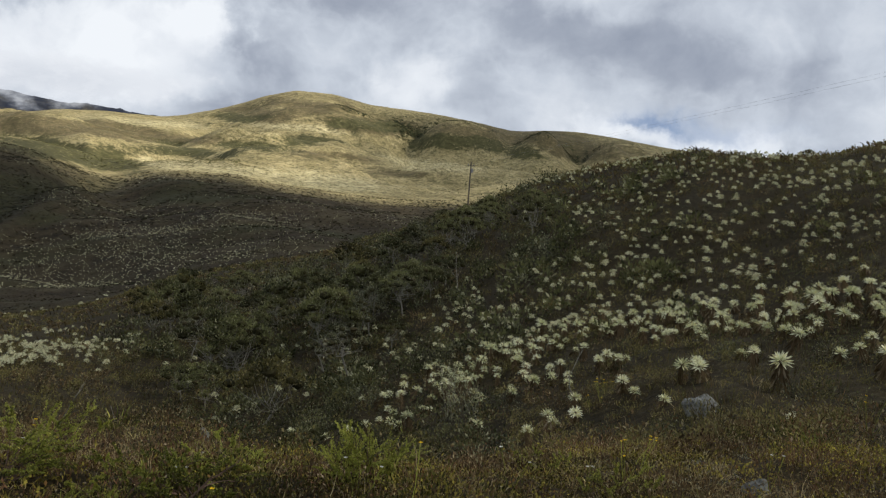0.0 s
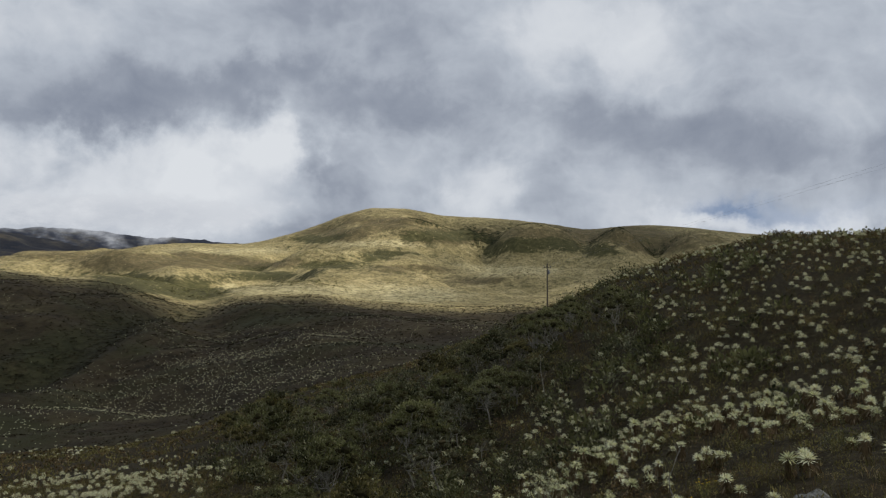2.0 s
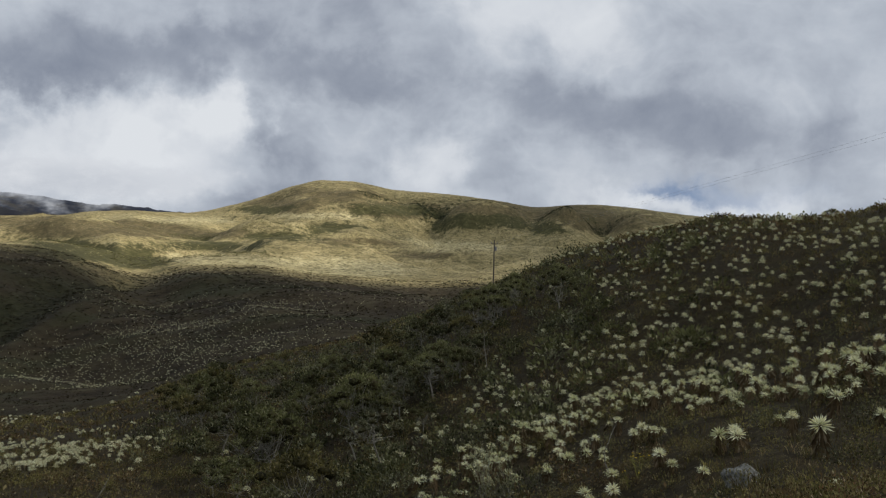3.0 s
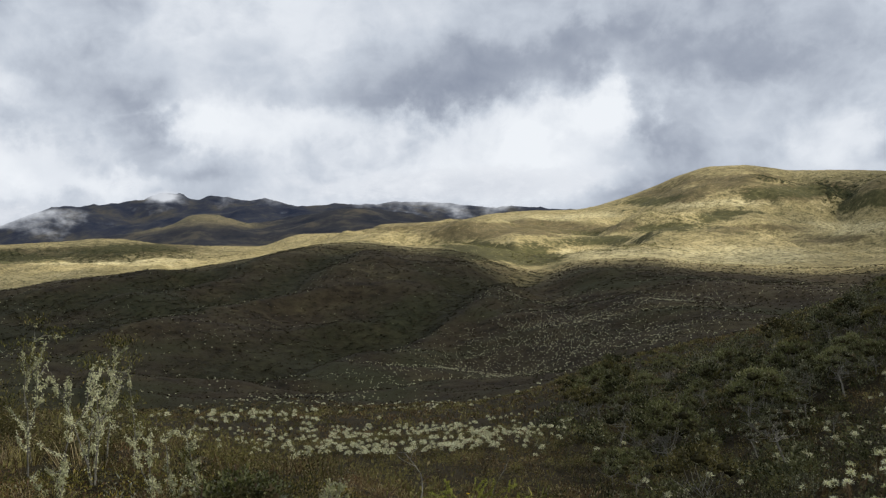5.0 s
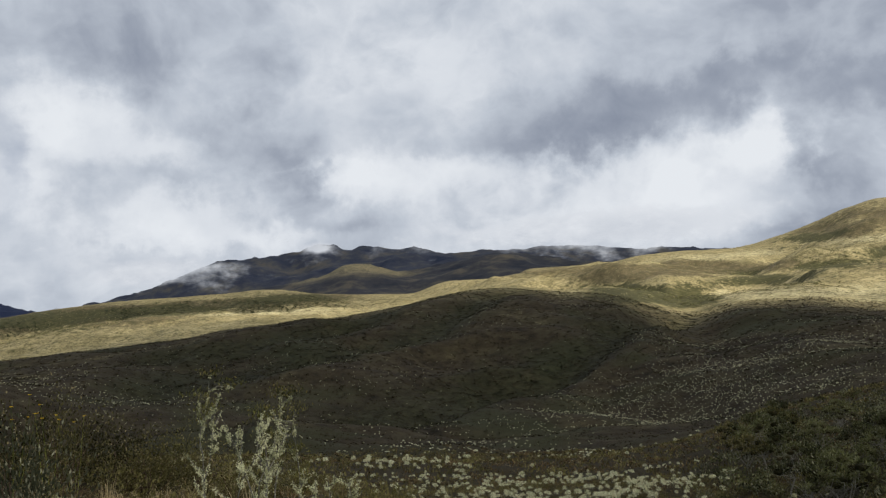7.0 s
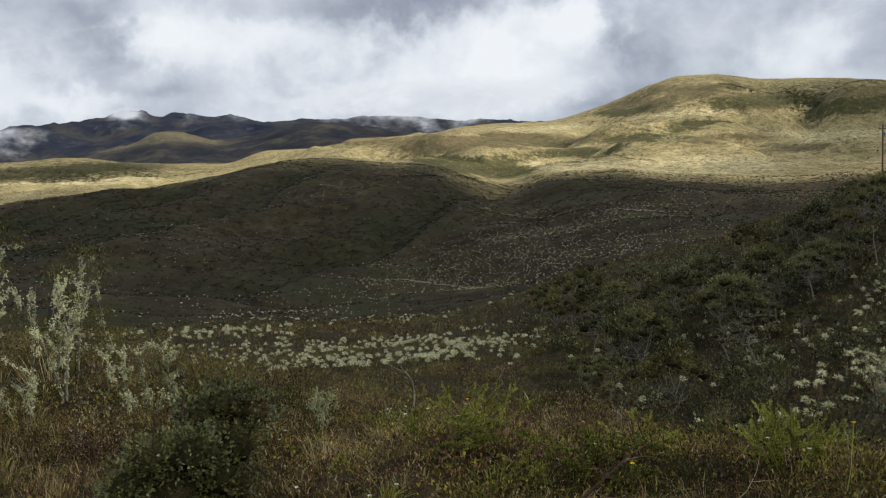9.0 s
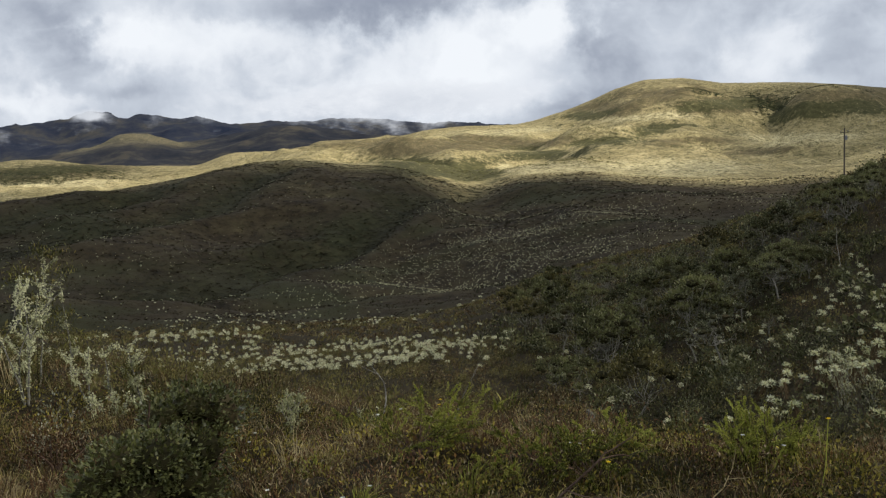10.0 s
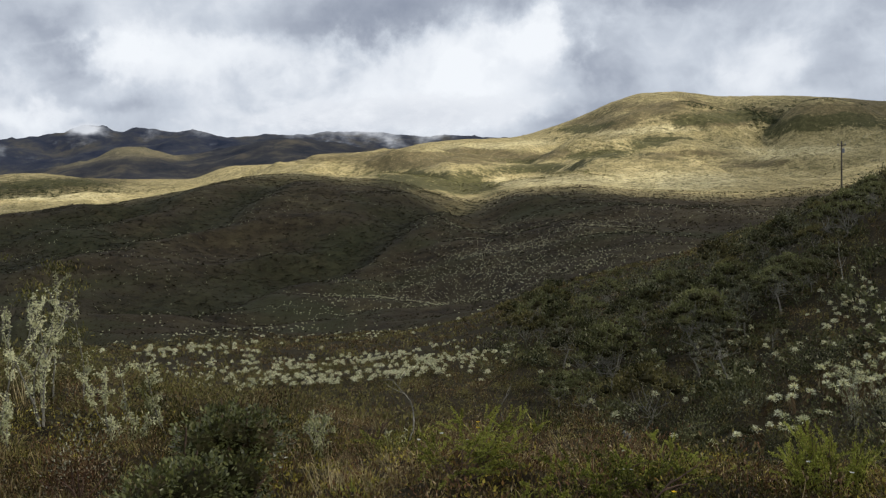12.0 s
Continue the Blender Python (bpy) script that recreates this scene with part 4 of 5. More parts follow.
def rosette_plant(tall, size, n, label):
    """One plant at the origin: stem, skirt of dead leaves, living rosette."""
    ob = thing("frailejon", (0, 0, 0), label, "frailejon", "frailejones on the moor")
    line = wander((0, 0, -0.15), (0, 0, 1), tall + 0.15, 4, 0.05)
    part("trunk", tube(line, np.full(5, 0.07)), MAT_SKIRT, ob)
    part("dead_leaves", skirt(int(26 + 34 * tall), tall, 0.16), MAT_SKIRT, ob, "hanging brown dead leaves")
    head = part("rosette", rosette(n, size, -0.38, 0.17), MAT_ROSETTE, ob, "silvery woolly leaf rosette")
    head.location = line[-1]
    return ob


def along(curve, n, wide):
    """n places scattered round a line through (az, r)."""
    c = np.array(curve, float)
    s = np.sort(rng.uniform(0, len(c) - 1, n))
    a, r = np.interp(s, range(len(c)), c[:, 0]), np.interp(s, range(len(c)), c[:, 1])
    x, y = -np.sin(np.radians(a)) * r, np.cos(np.radians(a)) * r
    return x + rng.normal(0, wide, n), y + rng.normal(0, wide, n)


def gathered(x, y, size, keep, seed):
    """Thins out places where the noise is low, so that plants stand in groups."""
    return layered(x, y, size, 2, seed) + rng.uniform(-0.5, 0.5, len(x)) > keep


BAND = [(-30, 27), (-26, 26.5), (-22, 28), (-18, 29), (-14, 32), (-10, 33), (-7, 32), (-4, 30), (-1, 29.5)]
px, py = along(BAND, 680, 1.1)
qx, qy = field(-32, -3, 36, 84, 1.1)
qa, qr = polar(qx, qy)
ok = gathered(qx, qy, 9, -0.4, 61) & (qa < -8 + (qr - 60) * 0.13 + rng.normal(0, 1.0, len(qx)))
qx, qy = qx[ok], qy[ok]
sx, sy = field(-30, -2, 19, 28, 0.34)
rows = [along([(50, r), (42, r + 1), (34, r + 3), (27, r + 2), (22, r + 4)], n, 1.3) for r, n in ((54, 90), (61, 110))]
mx, my = along([(-3, 44), (0, 42), (4, 44), (8, 46), (12, 47), (15, 48)], 34, 2.0)
ox, oy = np.concatenate([along([(6, 27), (2, 28), (-2, 29), (-6, 30)], 44, 1.8), along([(11, 38), (5, 36), (-2, 35), (-7, 36)], 44, 2.0)], axis=1)


def row_by_dip(row, n, wide, least=10.0):
    """n places scattered round a line over the ground, given by (degrees to the left of north, degrees below eye level)."""
    line = np.array([sight(a, d, least) for a, d in row])
    t = rng.uniform(0, len(row) - 1, n)
    return np.interp(t, range(len(row)), line[:, 0]) + rng.normal(0, wide, n), np.interp(t, range(len(row)), line[:, 1]) + rng.normal(0, wide, n)


slope_rows = [row_by_dip(*r) for r in (([(0.5, 9.4), (-2.5, 8.9), (-4.5, 9.0)], 46, 0.9, 25), ([(-5, 9.6), (-9, 9.0), (-12, 8.4), (-16, 7.2)], 60, 1.6, 25), ([(-6, 7.4), (-10, 6.8), (-14, 6.2), (-20, 5.0), (-26, 4.0)], 110, 2.6, 34), ([(-10, 4.6), (-15, 3.6), (-20, 2.6), (-26, 1.6)], 120, 3.2, 40))]
# single plants that stand out: (degrees to the left of north, metres away)
ALONE = [(18.9, 15.5), (17.4, 16), (13.6, 13), (21.06, 46), (-25.5, 24.5)]
# and others: (degrees to the left of north, degrees below eye level)
DIPPED = [(4.0, 14.8), (2.5, 14.4), (-5.6, 13.9), (-4.6, 12.9), (-11.6, 11.1), (-11.3, 11.6), (-9.1, 12.8), (-9.8, 13.7), (-9.3, 12.5), (-13.6, 12.9), (-15.4, 13.0), (-8.4, 15.6), (-7.0, 16.6), (-8.0, 15.2), (-20.6, 10.0), (-22.8, 8.7), (-23.8, 7.6), (-26.9, 8.6), (-22.3, 11.0), (-23.1, 11.1), (-23.6, 13.0), (-0.2, 14.5), (0.6, 12.0), (-0.8, 12.5)]
fx, fy = np.concatenate([row_by_dip([(38, 12.5), (33, 12.7), (28, 12.8), (24, 12.3), (20.3, 11.5)], 260, 1.3, 34), row_by_dip([(37, 11.9), (30, 11.7), (26, 11.4)], 110, 1.4, 34), row_by_dip([(27, 12.4), (24.5, 12.3), (20.6, 11.6)], 80, 0.9, 34)], axis=1)
ax, ay = np.array([spot(a, r)[:2] for a, r in ALONE] + [sight(a, d) for a, d in DIPPED]).T
allx, ally = np.concatenate([ax, px, sx, ox, fx, mx, qx, *(w[0] for w in rows + slope_rows)]), np.concatenate([ay, py, sy, oy, fy, my, qy, *(w[1] for w in rows + slope_rows)])


def spaced(x, y, gap):
    """Leaves out plants that would stand closer than gap to an earlier one."""
    keep, seen = [], {}
    for k, (u, v) in enumerate(zip(x, y)):
        c = (int(u // gap), int(v // gap))
        if all((u - x[j]) ** 2 + (v - y[j]) ** 2 > gap * gap for i in (-1, 0, 1) for l in (-1, 0, 1) for j in seen.get((c[0] + i, c[1] + l), ())):
            keep.append(k)
            seen.setdefault(c, []).append(k)
    return np.array(keep)


keep = spaced(allx, ally, 0.40)
allx, ally = allx[keep], ally[keep]
rim = np.interp(polar(allx, ally)[0], [c[0] for c in HILL], [c[1] for c in HILL])
inside = np.hypot(allx, ally) < rim - 8
allx, ally = allx[inside], ally[inside]
dist = np.hypot(allx, ally)
order = np.argsort(dist, kind="stable")
near_ones, far_ones = order[:300], order[300:]
KINDS = [(0.22, 0.22, 54, "low silvery green frailejon with a woolly rosette"), (0.36, 0.24, 58, "silvery green frailejon on a short stem"),
         (0.50, 0.23, 56, "pale frailejon on a stem skirted with dead leaves"), (0.70, 0.26, 62, "tall frailejon with a skirt of dead leaves"), (0.30, 0.20, 48, "small pale green frailejon among heath")]
makers = [rosette_plant(*k) for k in KINDS]
used = set()
for i in near_ones:
    k = int(rng.integers(0, len(KINDS)))
    x, y = float(allx[i]), float(ally[i])
    m = pose(x, y, float(height(x, y)), rng.normal(0, 12), rng.normal(0, 12), rng.uniform(0, 360))
    if k in used:
        ob = copy_thing(makers[k], m)
    else:
        used.add(k)
        ob = makers[k]
        ob.matrix_basis = m
    s = float(rng.uniform(0.62, 0.96))
    ob.scale = (s, s, s)
heads = [(lambda h: (h[0] + [0, 0, 0.5], h[1]))(rosette(42, 0.26, -0.5, 0.26)) for _ in range(3)]
pick = rng.integers(0, 3, len(far_ones))
stuff("frailejon_field", [sown(heads[k], allx[far_ones][pick == k], ally[far_ones][pick == k], rng.uniform(0.46, 0.8, (pick == k).sum()) * np.where((dist[far_ones] < 52) & (allx[far_ones] < -8), 1.12, 1.0)[pick == k]) for k in range(3)],
      MAT_ROSETTE_FAR, "many pale frailejon rosettes scattered over a heath slope", "frailejon")

# far specks of the same plant over the shaded slopes, in drifts
ex, ey = field(-4, 66, 62, 480, 0.9)
ea, er = polar(ex, ey)
(main, behind), (upper, above), (high, _) = gullies(ex, ey)
patchy = layered(ex, ey, 42, 3, 23)
swell = terraces(ex, ey)
on_spur = behind < -8
share = np.where(on_spur, 0.30 + 0.42 * patchy, 0.03 + 0.13 * np.clip(patchy, 0, 1) + 0.22 * np.exp(-((above + 26) / 9) ** 2) * (patchy > -0.2))
share = share * np.where(on_spur, np.clip((39 - ea) / 6, 0.35, 1) * np.clip((ea - 7) / 5, 0.12, 1), 1) * (1 - np.maximum(main, upper))
share = np.where(er < 185, np.clip(0.20 * (swell - 0.15) + 0.22 * patchy, 0.0, 0.3), share)
share = share * np.clip((440 - er) / 160, 0.22, 1) * np.where((er < 110) & (ea < 20), 0, 1)
share = np.where((er > 95) & (er < 150) & (ea > 20) & (ea < 27), 0.15 * share, share)
ok = rng.uniform(0, 1, len(ex)) < share
ex, ey = ex[ok], ey[ok]
# loose rows of them along the low swells at the slope's foot
for row, n, wide in (([(42, 9.3), (38, 9.3), (34, 9.2), (30, 8.8)], 120, 4.0), ([(42, 10.1), (38, 10.1), (34, 10.0), (30, 10.1), (27, 9.8), (24, 9.5)], 170, 2.2), ([(42, 8.5), (38.3, 8.0), (34.6, 7.5)], 130, 5.0), ([(52, 3.3), (48, 3.2), (45, 3.1), (40, 2.6)], 110, 9.0), ([(60, 4.3), (56, 4.4), (52, 4.4), (46, 4.2)], 120, 9.0), ([(62, 6.2), (58, 6.2), (55, 6.1), (48, 5.6)], 130, 7.0)):
    rx, ry = row_by_dip(row, n, wide, 60)
    keep = layered(rx, ry, 14, 2, n) > -0.2
    ex, ey = np.append(ex, rx[keep]), np.append(ey, ry[keep])
speck = (lambda h: (h[0] + [0, 0, 0.6], h[1]))(rosette(5, 0.24, 0.0, 0.8))
close = np.hypot(ex, ey) < 85
stuff("frailejon_drift", [sown(heads[0], ex[close], ey[close], rng.uniform(0.7, 1.1, close.sum())), sown(speck, ex[~close], ey[~close], rng.uniform(0.55, 1.0, (~close).sum()))],
      MAT_ROSETTE_FAR, "distant drifts of pale frailejon rosettes on heath", "frailejon")

# ---- low heath over the ground ----


def heath(name, mat, sectors, label):
    pieces = []
    for template, az0, az1, r0, r1, per, lo, hi, keep, seed in sectors:
        x, y = field(az0, az1, r0, r1, per)
        ok = gathered(x, y, 3.5 if r1 < 70 else 16, keep, seed)
        x, y = x[ok], y[ok]
        size = rng.uniform(lo, hi, len(x))
        pieces.append(sown(template, x, y, size, 0.08))
    return stuff(name, pieces, mat, label, "heath")


C1, C2, C3 = clump(140, 0.066, slim=0.55), clump(60, 0.12, slim=0.6), clump(26, 0.20, flat=0.42, slim=0.7)
heath("olive_heath", MAT_HEATH, [(C1, -36, 72, 7.5, 22, 2.3, 0.3, 0.8, -0.4, 3), (C2, -32, 68, 22, 58, 1.5, 0.35, 0.9, -0.4, 3), (C3, -32, 4, 58, 94, 0.7, 0.4, 0.9, -0.3, 3), (C3, 4, 68, 58, 120, 0.26, 0.5, 1.2, -0.3, 3)],
      "low olive green heath shrubs covering the moor")
heath("rusty_heath", MAT_BROWN, [(C1, -36, 72, 7.0, 22, 1.8, 0.3, 0.7, -0.1, 13), (C2, -34, 70, 22, 58, 0.9, 0.4, 0.9, 0.05, 13), (C3, -34, 70, 58, 125, 0.3, 0.6, 1.1, 0.1, 13)],
      "rusty brown heath shrubs covering the moor")

MAT_SEDGE = leafy("brown_sedge", (0.022, 0.017, 0.008), (0.15, 0.112, 0.050), (0.10, 0.097, 0.036), 0.35, 0.8, 0.25, 3)


def sedge(name, sectors):
    pieces = []
    for n, tall, wide, az0, az1, r0, r1, per in sectors:
        x, y = field(az0, az1, r0, r1, per)
        pieces.append(sown(blades(n, tall, 0.22, 0.7, wide), x, y, rng.uniform(0.6, 1.3, len(x)), 0.02))
    return stuff(name, pieces, MAT_SEDGE, "brown sedge and fine heath covering the moor", "grass")


sedge("moor_sedge", [(10, 0.28, 0.0075, -31, 68, 8.5, 30, 3.4), (6, 0.36, 0.015, -31, 66, 30, 60, 2.4), (4, 0.42, 0.036, -31, 4, 60, 100, 1.1), (4, 0.45, 0.04, 4, 66, 60, 125, 0.6)])
x, y = field(-32, -2, 30, 82, 0.30)
ok = gathered(x, y, 8, 0.42, 83) & (np.hypot(x, y) < np.interp(polar(x, y)[0], [c[0] for c in HILL], [c[1] for c in HILL]) - 6)
stuff("dark_hill_bushes", [sown(clump(60, 0.18, flat=0.55, slim=0.55), x[ok], y[ok], rng.uniform(0.7, 1.7, ok.sum()), 0.1)], MAT_TREE, "dark bushes dotted over the heath hill", "bush")
x, y = field(-32, 8, 14, 50, 0.8)
ok = gathered(x, y, 5, 0.05, 85)
x, y = x[ok], y[ok]
half = rng.uniform(0, 1, len(x)) < 0.7
NEARBUSH = clump(150, 0.065, flat=0.6, slim=0.5, core=0.25)
stuff("green_hill_bushes", [sown(NEARBUSH, x[half], y[half], rng.uniform(0.4, 1.1, half.sum()), 0.08)], MAT_TREE, "small dark green bushes on the heath hill", "bush")
stuff("grey_hill_bushes", [sown(NEARBUSH, x[~half], y[~half], rng.uniform(0.4, 0.9, (~half).sum()), 0.08)], MAT_GREYLEAF, "small grey green bushes on the heath hill", "bush")
pieces, scrub = [], []
for r0, r1, per, leaf in ((100, 240, 0.34, 0.30), (240, 490, 0.14, 0.46)):
    hx, hy = field(-5, 68, r0, r1, per)
    pieces.append(sown(mat_of_leaves(4, leaf), hx, hy, rng.uniform(0.7, 1.6, len(hx)), follow=True))
    hx, hy = field(-5, 66, max(r0, 130), r1, per * 1.5)
    depth = np.max([g[0] for g in gullies(hx, hy)], axis=0)
    ok = 0.7 * depth + 0.7 * layered(hx, hy, 30, 3, 91, 0.6) + rng.uniform(-0.4, 0.4, len(hx)) > 0.40
    scrub.append(sown(mat_of_leaves(7, leaf * 0.9), hx[ok], hy[ok], rng.uniform(0.8, 1.9, ok.sum())))
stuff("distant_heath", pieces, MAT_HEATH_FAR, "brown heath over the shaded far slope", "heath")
stuff("gully_scrub", scrub, MAT_GULLY, "scrub darkened to shade the gullies of the far slope", "bush")

# ---- dwarf wood in the gully ----


def crown_tree(tall, wide, clumps, per, leaf, mat, label, bare=0.26):
    """A crooked dwarf tree at the origin: forked grey trunk, limbs and leaf clumps at their ends."""
    ob = thing("dwarf_tree", (0, 0, 0), label, "tree", "dwarf wood in the gully")
    limbs, foliage, cores = [], [], []
    trunk = wander((0, 0, -0.2), (rng.normal(0, 0.15), rng.normal(0, 0.15), 1), tall * bare + 0.2, 5, 0.12)
    limbs.append(tube(trunk, np.linspace(0.055, 0.038, 6) * tall / 2.5, 6))
    for k in range(clumps):
        a = k * 2.4 + rng.normal(0, 0.4)
        reach = wide * math.sqrt((k + 0.5) / clumps) * rng.uniform(0.8, 1.1)
        end = np.array([math.cos(a) * reach, math.sin(a) * reach, tall * (1.0 - 0.38 * (reach / wide) ** 2) * rng.uniform(0.86, 1.05)])
        go = end - trunk[-1]
        line = trunk[-1] + np.linspace(0, 1, 5)[:, None] * go + np.vstack([np.zeros(3), rng.normal(0, 0.06 * tall, (3, 3)) - [0, 0, 0.05 * tall], np.zeros(3)])
        limbs.append(tube(line, np.linspace(0.018, 0.005, 5) * tall / 2.5, 4))
        v, f = clump(int(per * 0.9), leaf * 1.25, 0.5, 0.36, 0.55, 0.3)
        grow = wide * rng.uniform(0.55, 0.85)
        foliage.append((v * grow + end - [0, 0, 0.12 * wide], f))
        v, f = dark_core(0.5, 0.34, 0.48)
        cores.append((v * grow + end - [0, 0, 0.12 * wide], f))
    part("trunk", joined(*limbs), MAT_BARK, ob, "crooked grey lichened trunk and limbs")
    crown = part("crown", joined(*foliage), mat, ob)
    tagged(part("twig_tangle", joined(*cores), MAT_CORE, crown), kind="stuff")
    return ob


TREES = [crown_tree(2.6, 1.3, 12, 130, 0.11, MAT_TREE, "dwarf tree with a dense dark olive crown"), crown_tree(3.2, 1.5, 13, 130, 0.11, MAT_TREE, "crooked dwarf tree with a dark spreading crown"),
         crown_tree(2.0, 1.2, 10, 170, 0.09, MAT_TREE, "low bushy dark green dwarf tree"), crown_tree(2.3, 1.2, 9, 95, 0.10, MAT_GREYLEAF, "grey green dwarf tree with a thin crown", 0.45),
         crown_tree(3.0, 1.2, 8, 40, 0.10, MAT_GREYLEAF, "thin dwarf tree with bare pale limbs", 0.5), crown_tree(2.4, 1.35, 10, 140, 0.10, MAT_HEATH, "dwarf tree with an olive brown crown")]
wx1, wy1 = field(4, 20, 30, 90, 0.095)
wx2, wy2 = field(-9, 5, 38, 92, 0.13)
wx3, wy3 = field(5, 17, 18, 28, 0.22)
wa, wr = polar(wx2, wy2)
ok2 = (wr > 38 + 2.5 * np.clip(-wa, 0, 9)) & (wr < np.interp(wa, [c[0] for c in HILL], [c[1] for c in HILL]) - 11) & ((wa > -3.5) | (wr < 60))
tx, ty = np.concatenate([wx3, wx2[ok2], wx1]), np.concatenate([wy3, wy2[ok2], wy1])
ta, trr = polar(tx, ty)
ok = (trr < 97 - np.clip(ta - 12, 0, 20) * 3.2) & ~((ta > 17) & (trr < 46) & (trr > 34))
tx, ty = tx[ok][:298], ty[ok][:298]
taken = set()
for x, y in zip(tx, ty):
    k = int(rng.choice(6, p=[0.28, 0.24, 0.16, 0.12, 0.06, 0.14]))
    near = float(np.hypot(x, y))
    if near < 30:
        k = (2, 5, 2, 2)[k % 4]
    s = float(rng.uniform(0.75, 1.5)) * (0.42 if near < 30 else 0.36 if near > 72 else 0.62 if x > -5 else 0.85)
    m = pose(float(x), float(y), float(height(x, y)), rng.normal(0, 5), rng.normal(0, 5), rng.uniform(0, 360))
    if k in taken:
        ob = copy_thing(TREES[k], m)
    else:
        taken.add(k)
        ob = TREES[k]
        ob.matrix_basis = m
    ob.scale = (s, s, s)
# bushes that fill the wood between the trees and thin out over the hill's foot
ux, uy = np.concatenate([field(3, 21, 17, 92, 0.42), field(-11, 6, 33, 90, 0.5), field(-6, 19, 16, 38, 0.8)], axis=1)
ua, ur = polar(ux, uy)
ok = (ur < np.interp(ua, [c[0] for c in HILL], [c[1] for c in HILL]) - 4) & (ur < 92 - np.clip(ua - 12, 0, 20) * 3.4) & ~((ua > 17) & (ur > 33) & (ur < 47)) & (layered(ux, uy, 9, 2, 87) + 0.09 * (ua + 10) + rng.uniform(-0.4, 0.4, len(ux)) > 0.0)
ux, uy = ux[ok], uy[ok]
half = rng.uniform(0, 1, len(ux)) < 0.72
UNDER = clump(90, 0.13, flat=0.62, slim=0.55, core=0.3)
FINE = clump(190, 0.062, flat=0.62, slim=0.55, core=0.3)
by = np.hypot(ux, uy) < 34
stuff("wood_bushes", [sown(t, ux[half & k], uy[half & k], rng.uniform(0.7, 1.7, (half & k).sum()), 0.1) for t, k in ((UNDER, ~by), (FINE, by))], MAT_TREE, "dark olive bushes filling the dwarf wood", "bush")
stuff("pale_wood_bushes", [sown(t, ux[~half & k], uy[~half & k], rng.uniform(0.6, 1.4, (~half & k).sum()), 0.1) for t, k in ((UNDER, ~by), (FINE, by))], MAT_GREYLEAF, "grey green bushes among the dwarf trees", "bush")
# small trees on the skyline of the near hill
for a, r, s in ((-22.5, 76, 0.42), (-26.4, 72, 0.40), (-27.2, 71, 0.5)):
    ob = copy_thing(TREES[2], pose(*spot(a, r), 0, 0, rng.uniform(0, 360)))
    ob.scale = (s * 1.2, s * 1.2, s)

# bushes dotted over the sunlit slopes
bx, by = field(-18, 66, 470, 1180, 0.009)
ok = gathered(bx, by, 90, 0.55, 71)
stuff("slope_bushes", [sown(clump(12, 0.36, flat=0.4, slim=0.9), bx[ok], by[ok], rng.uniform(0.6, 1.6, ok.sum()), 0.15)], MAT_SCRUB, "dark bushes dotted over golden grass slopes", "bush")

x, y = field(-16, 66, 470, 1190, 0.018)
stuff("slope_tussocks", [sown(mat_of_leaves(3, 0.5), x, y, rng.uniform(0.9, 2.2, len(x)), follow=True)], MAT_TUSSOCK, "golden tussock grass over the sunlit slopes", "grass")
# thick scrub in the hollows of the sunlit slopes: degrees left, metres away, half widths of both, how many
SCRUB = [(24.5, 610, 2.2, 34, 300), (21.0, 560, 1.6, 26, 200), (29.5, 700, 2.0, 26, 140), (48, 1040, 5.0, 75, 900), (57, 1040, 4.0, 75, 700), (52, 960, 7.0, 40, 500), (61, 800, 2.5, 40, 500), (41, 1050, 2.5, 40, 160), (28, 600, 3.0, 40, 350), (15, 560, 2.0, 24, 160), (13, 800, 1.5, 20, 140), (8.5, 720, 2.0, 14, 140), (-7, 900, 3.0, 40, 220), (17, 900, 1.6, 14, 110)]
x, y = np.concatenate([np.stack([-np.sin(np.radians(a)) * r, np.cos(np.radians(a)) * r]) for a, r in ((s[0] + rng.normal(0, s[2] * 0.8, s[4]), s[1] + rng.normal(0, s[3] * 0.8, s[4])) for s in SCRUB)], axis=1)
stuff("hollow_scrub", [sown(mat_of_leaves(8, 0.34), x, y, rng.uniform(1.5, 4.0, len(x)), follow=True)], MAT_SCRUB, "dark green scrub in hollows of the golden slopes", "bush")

x, y = field(43, 65, 985, 1140, 0.05)
ok = gathered(x, y, 70, 0.3, 75)
for a, r, wide, deep, n in ((2.6, 1040, 1.1, 26, 420), (-0.8, 1060, 1.7, 22, 520), (6.3, 1030, 1.3, 12, 160), (-5.5, 1000, 1.6, 16, 200), (-8.5, 1020, 1.5, 14, 160), (8.5, 760, 1.8, 10, 200)):
    u, v = np.radians(a + rng.normal(0, wide * 0.6, n)), r + rng.normal(0, deep, n)
    x, y, ok = np.append(x, -np.sin(u) * v), np.append(y, np.cos(u) * v), np.append(ok, np.full(n, True))
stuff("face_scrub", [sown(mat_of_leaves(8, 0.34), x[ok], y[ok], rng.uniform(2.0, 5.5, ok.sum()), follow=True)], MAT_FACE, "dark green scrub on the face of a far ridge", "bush")

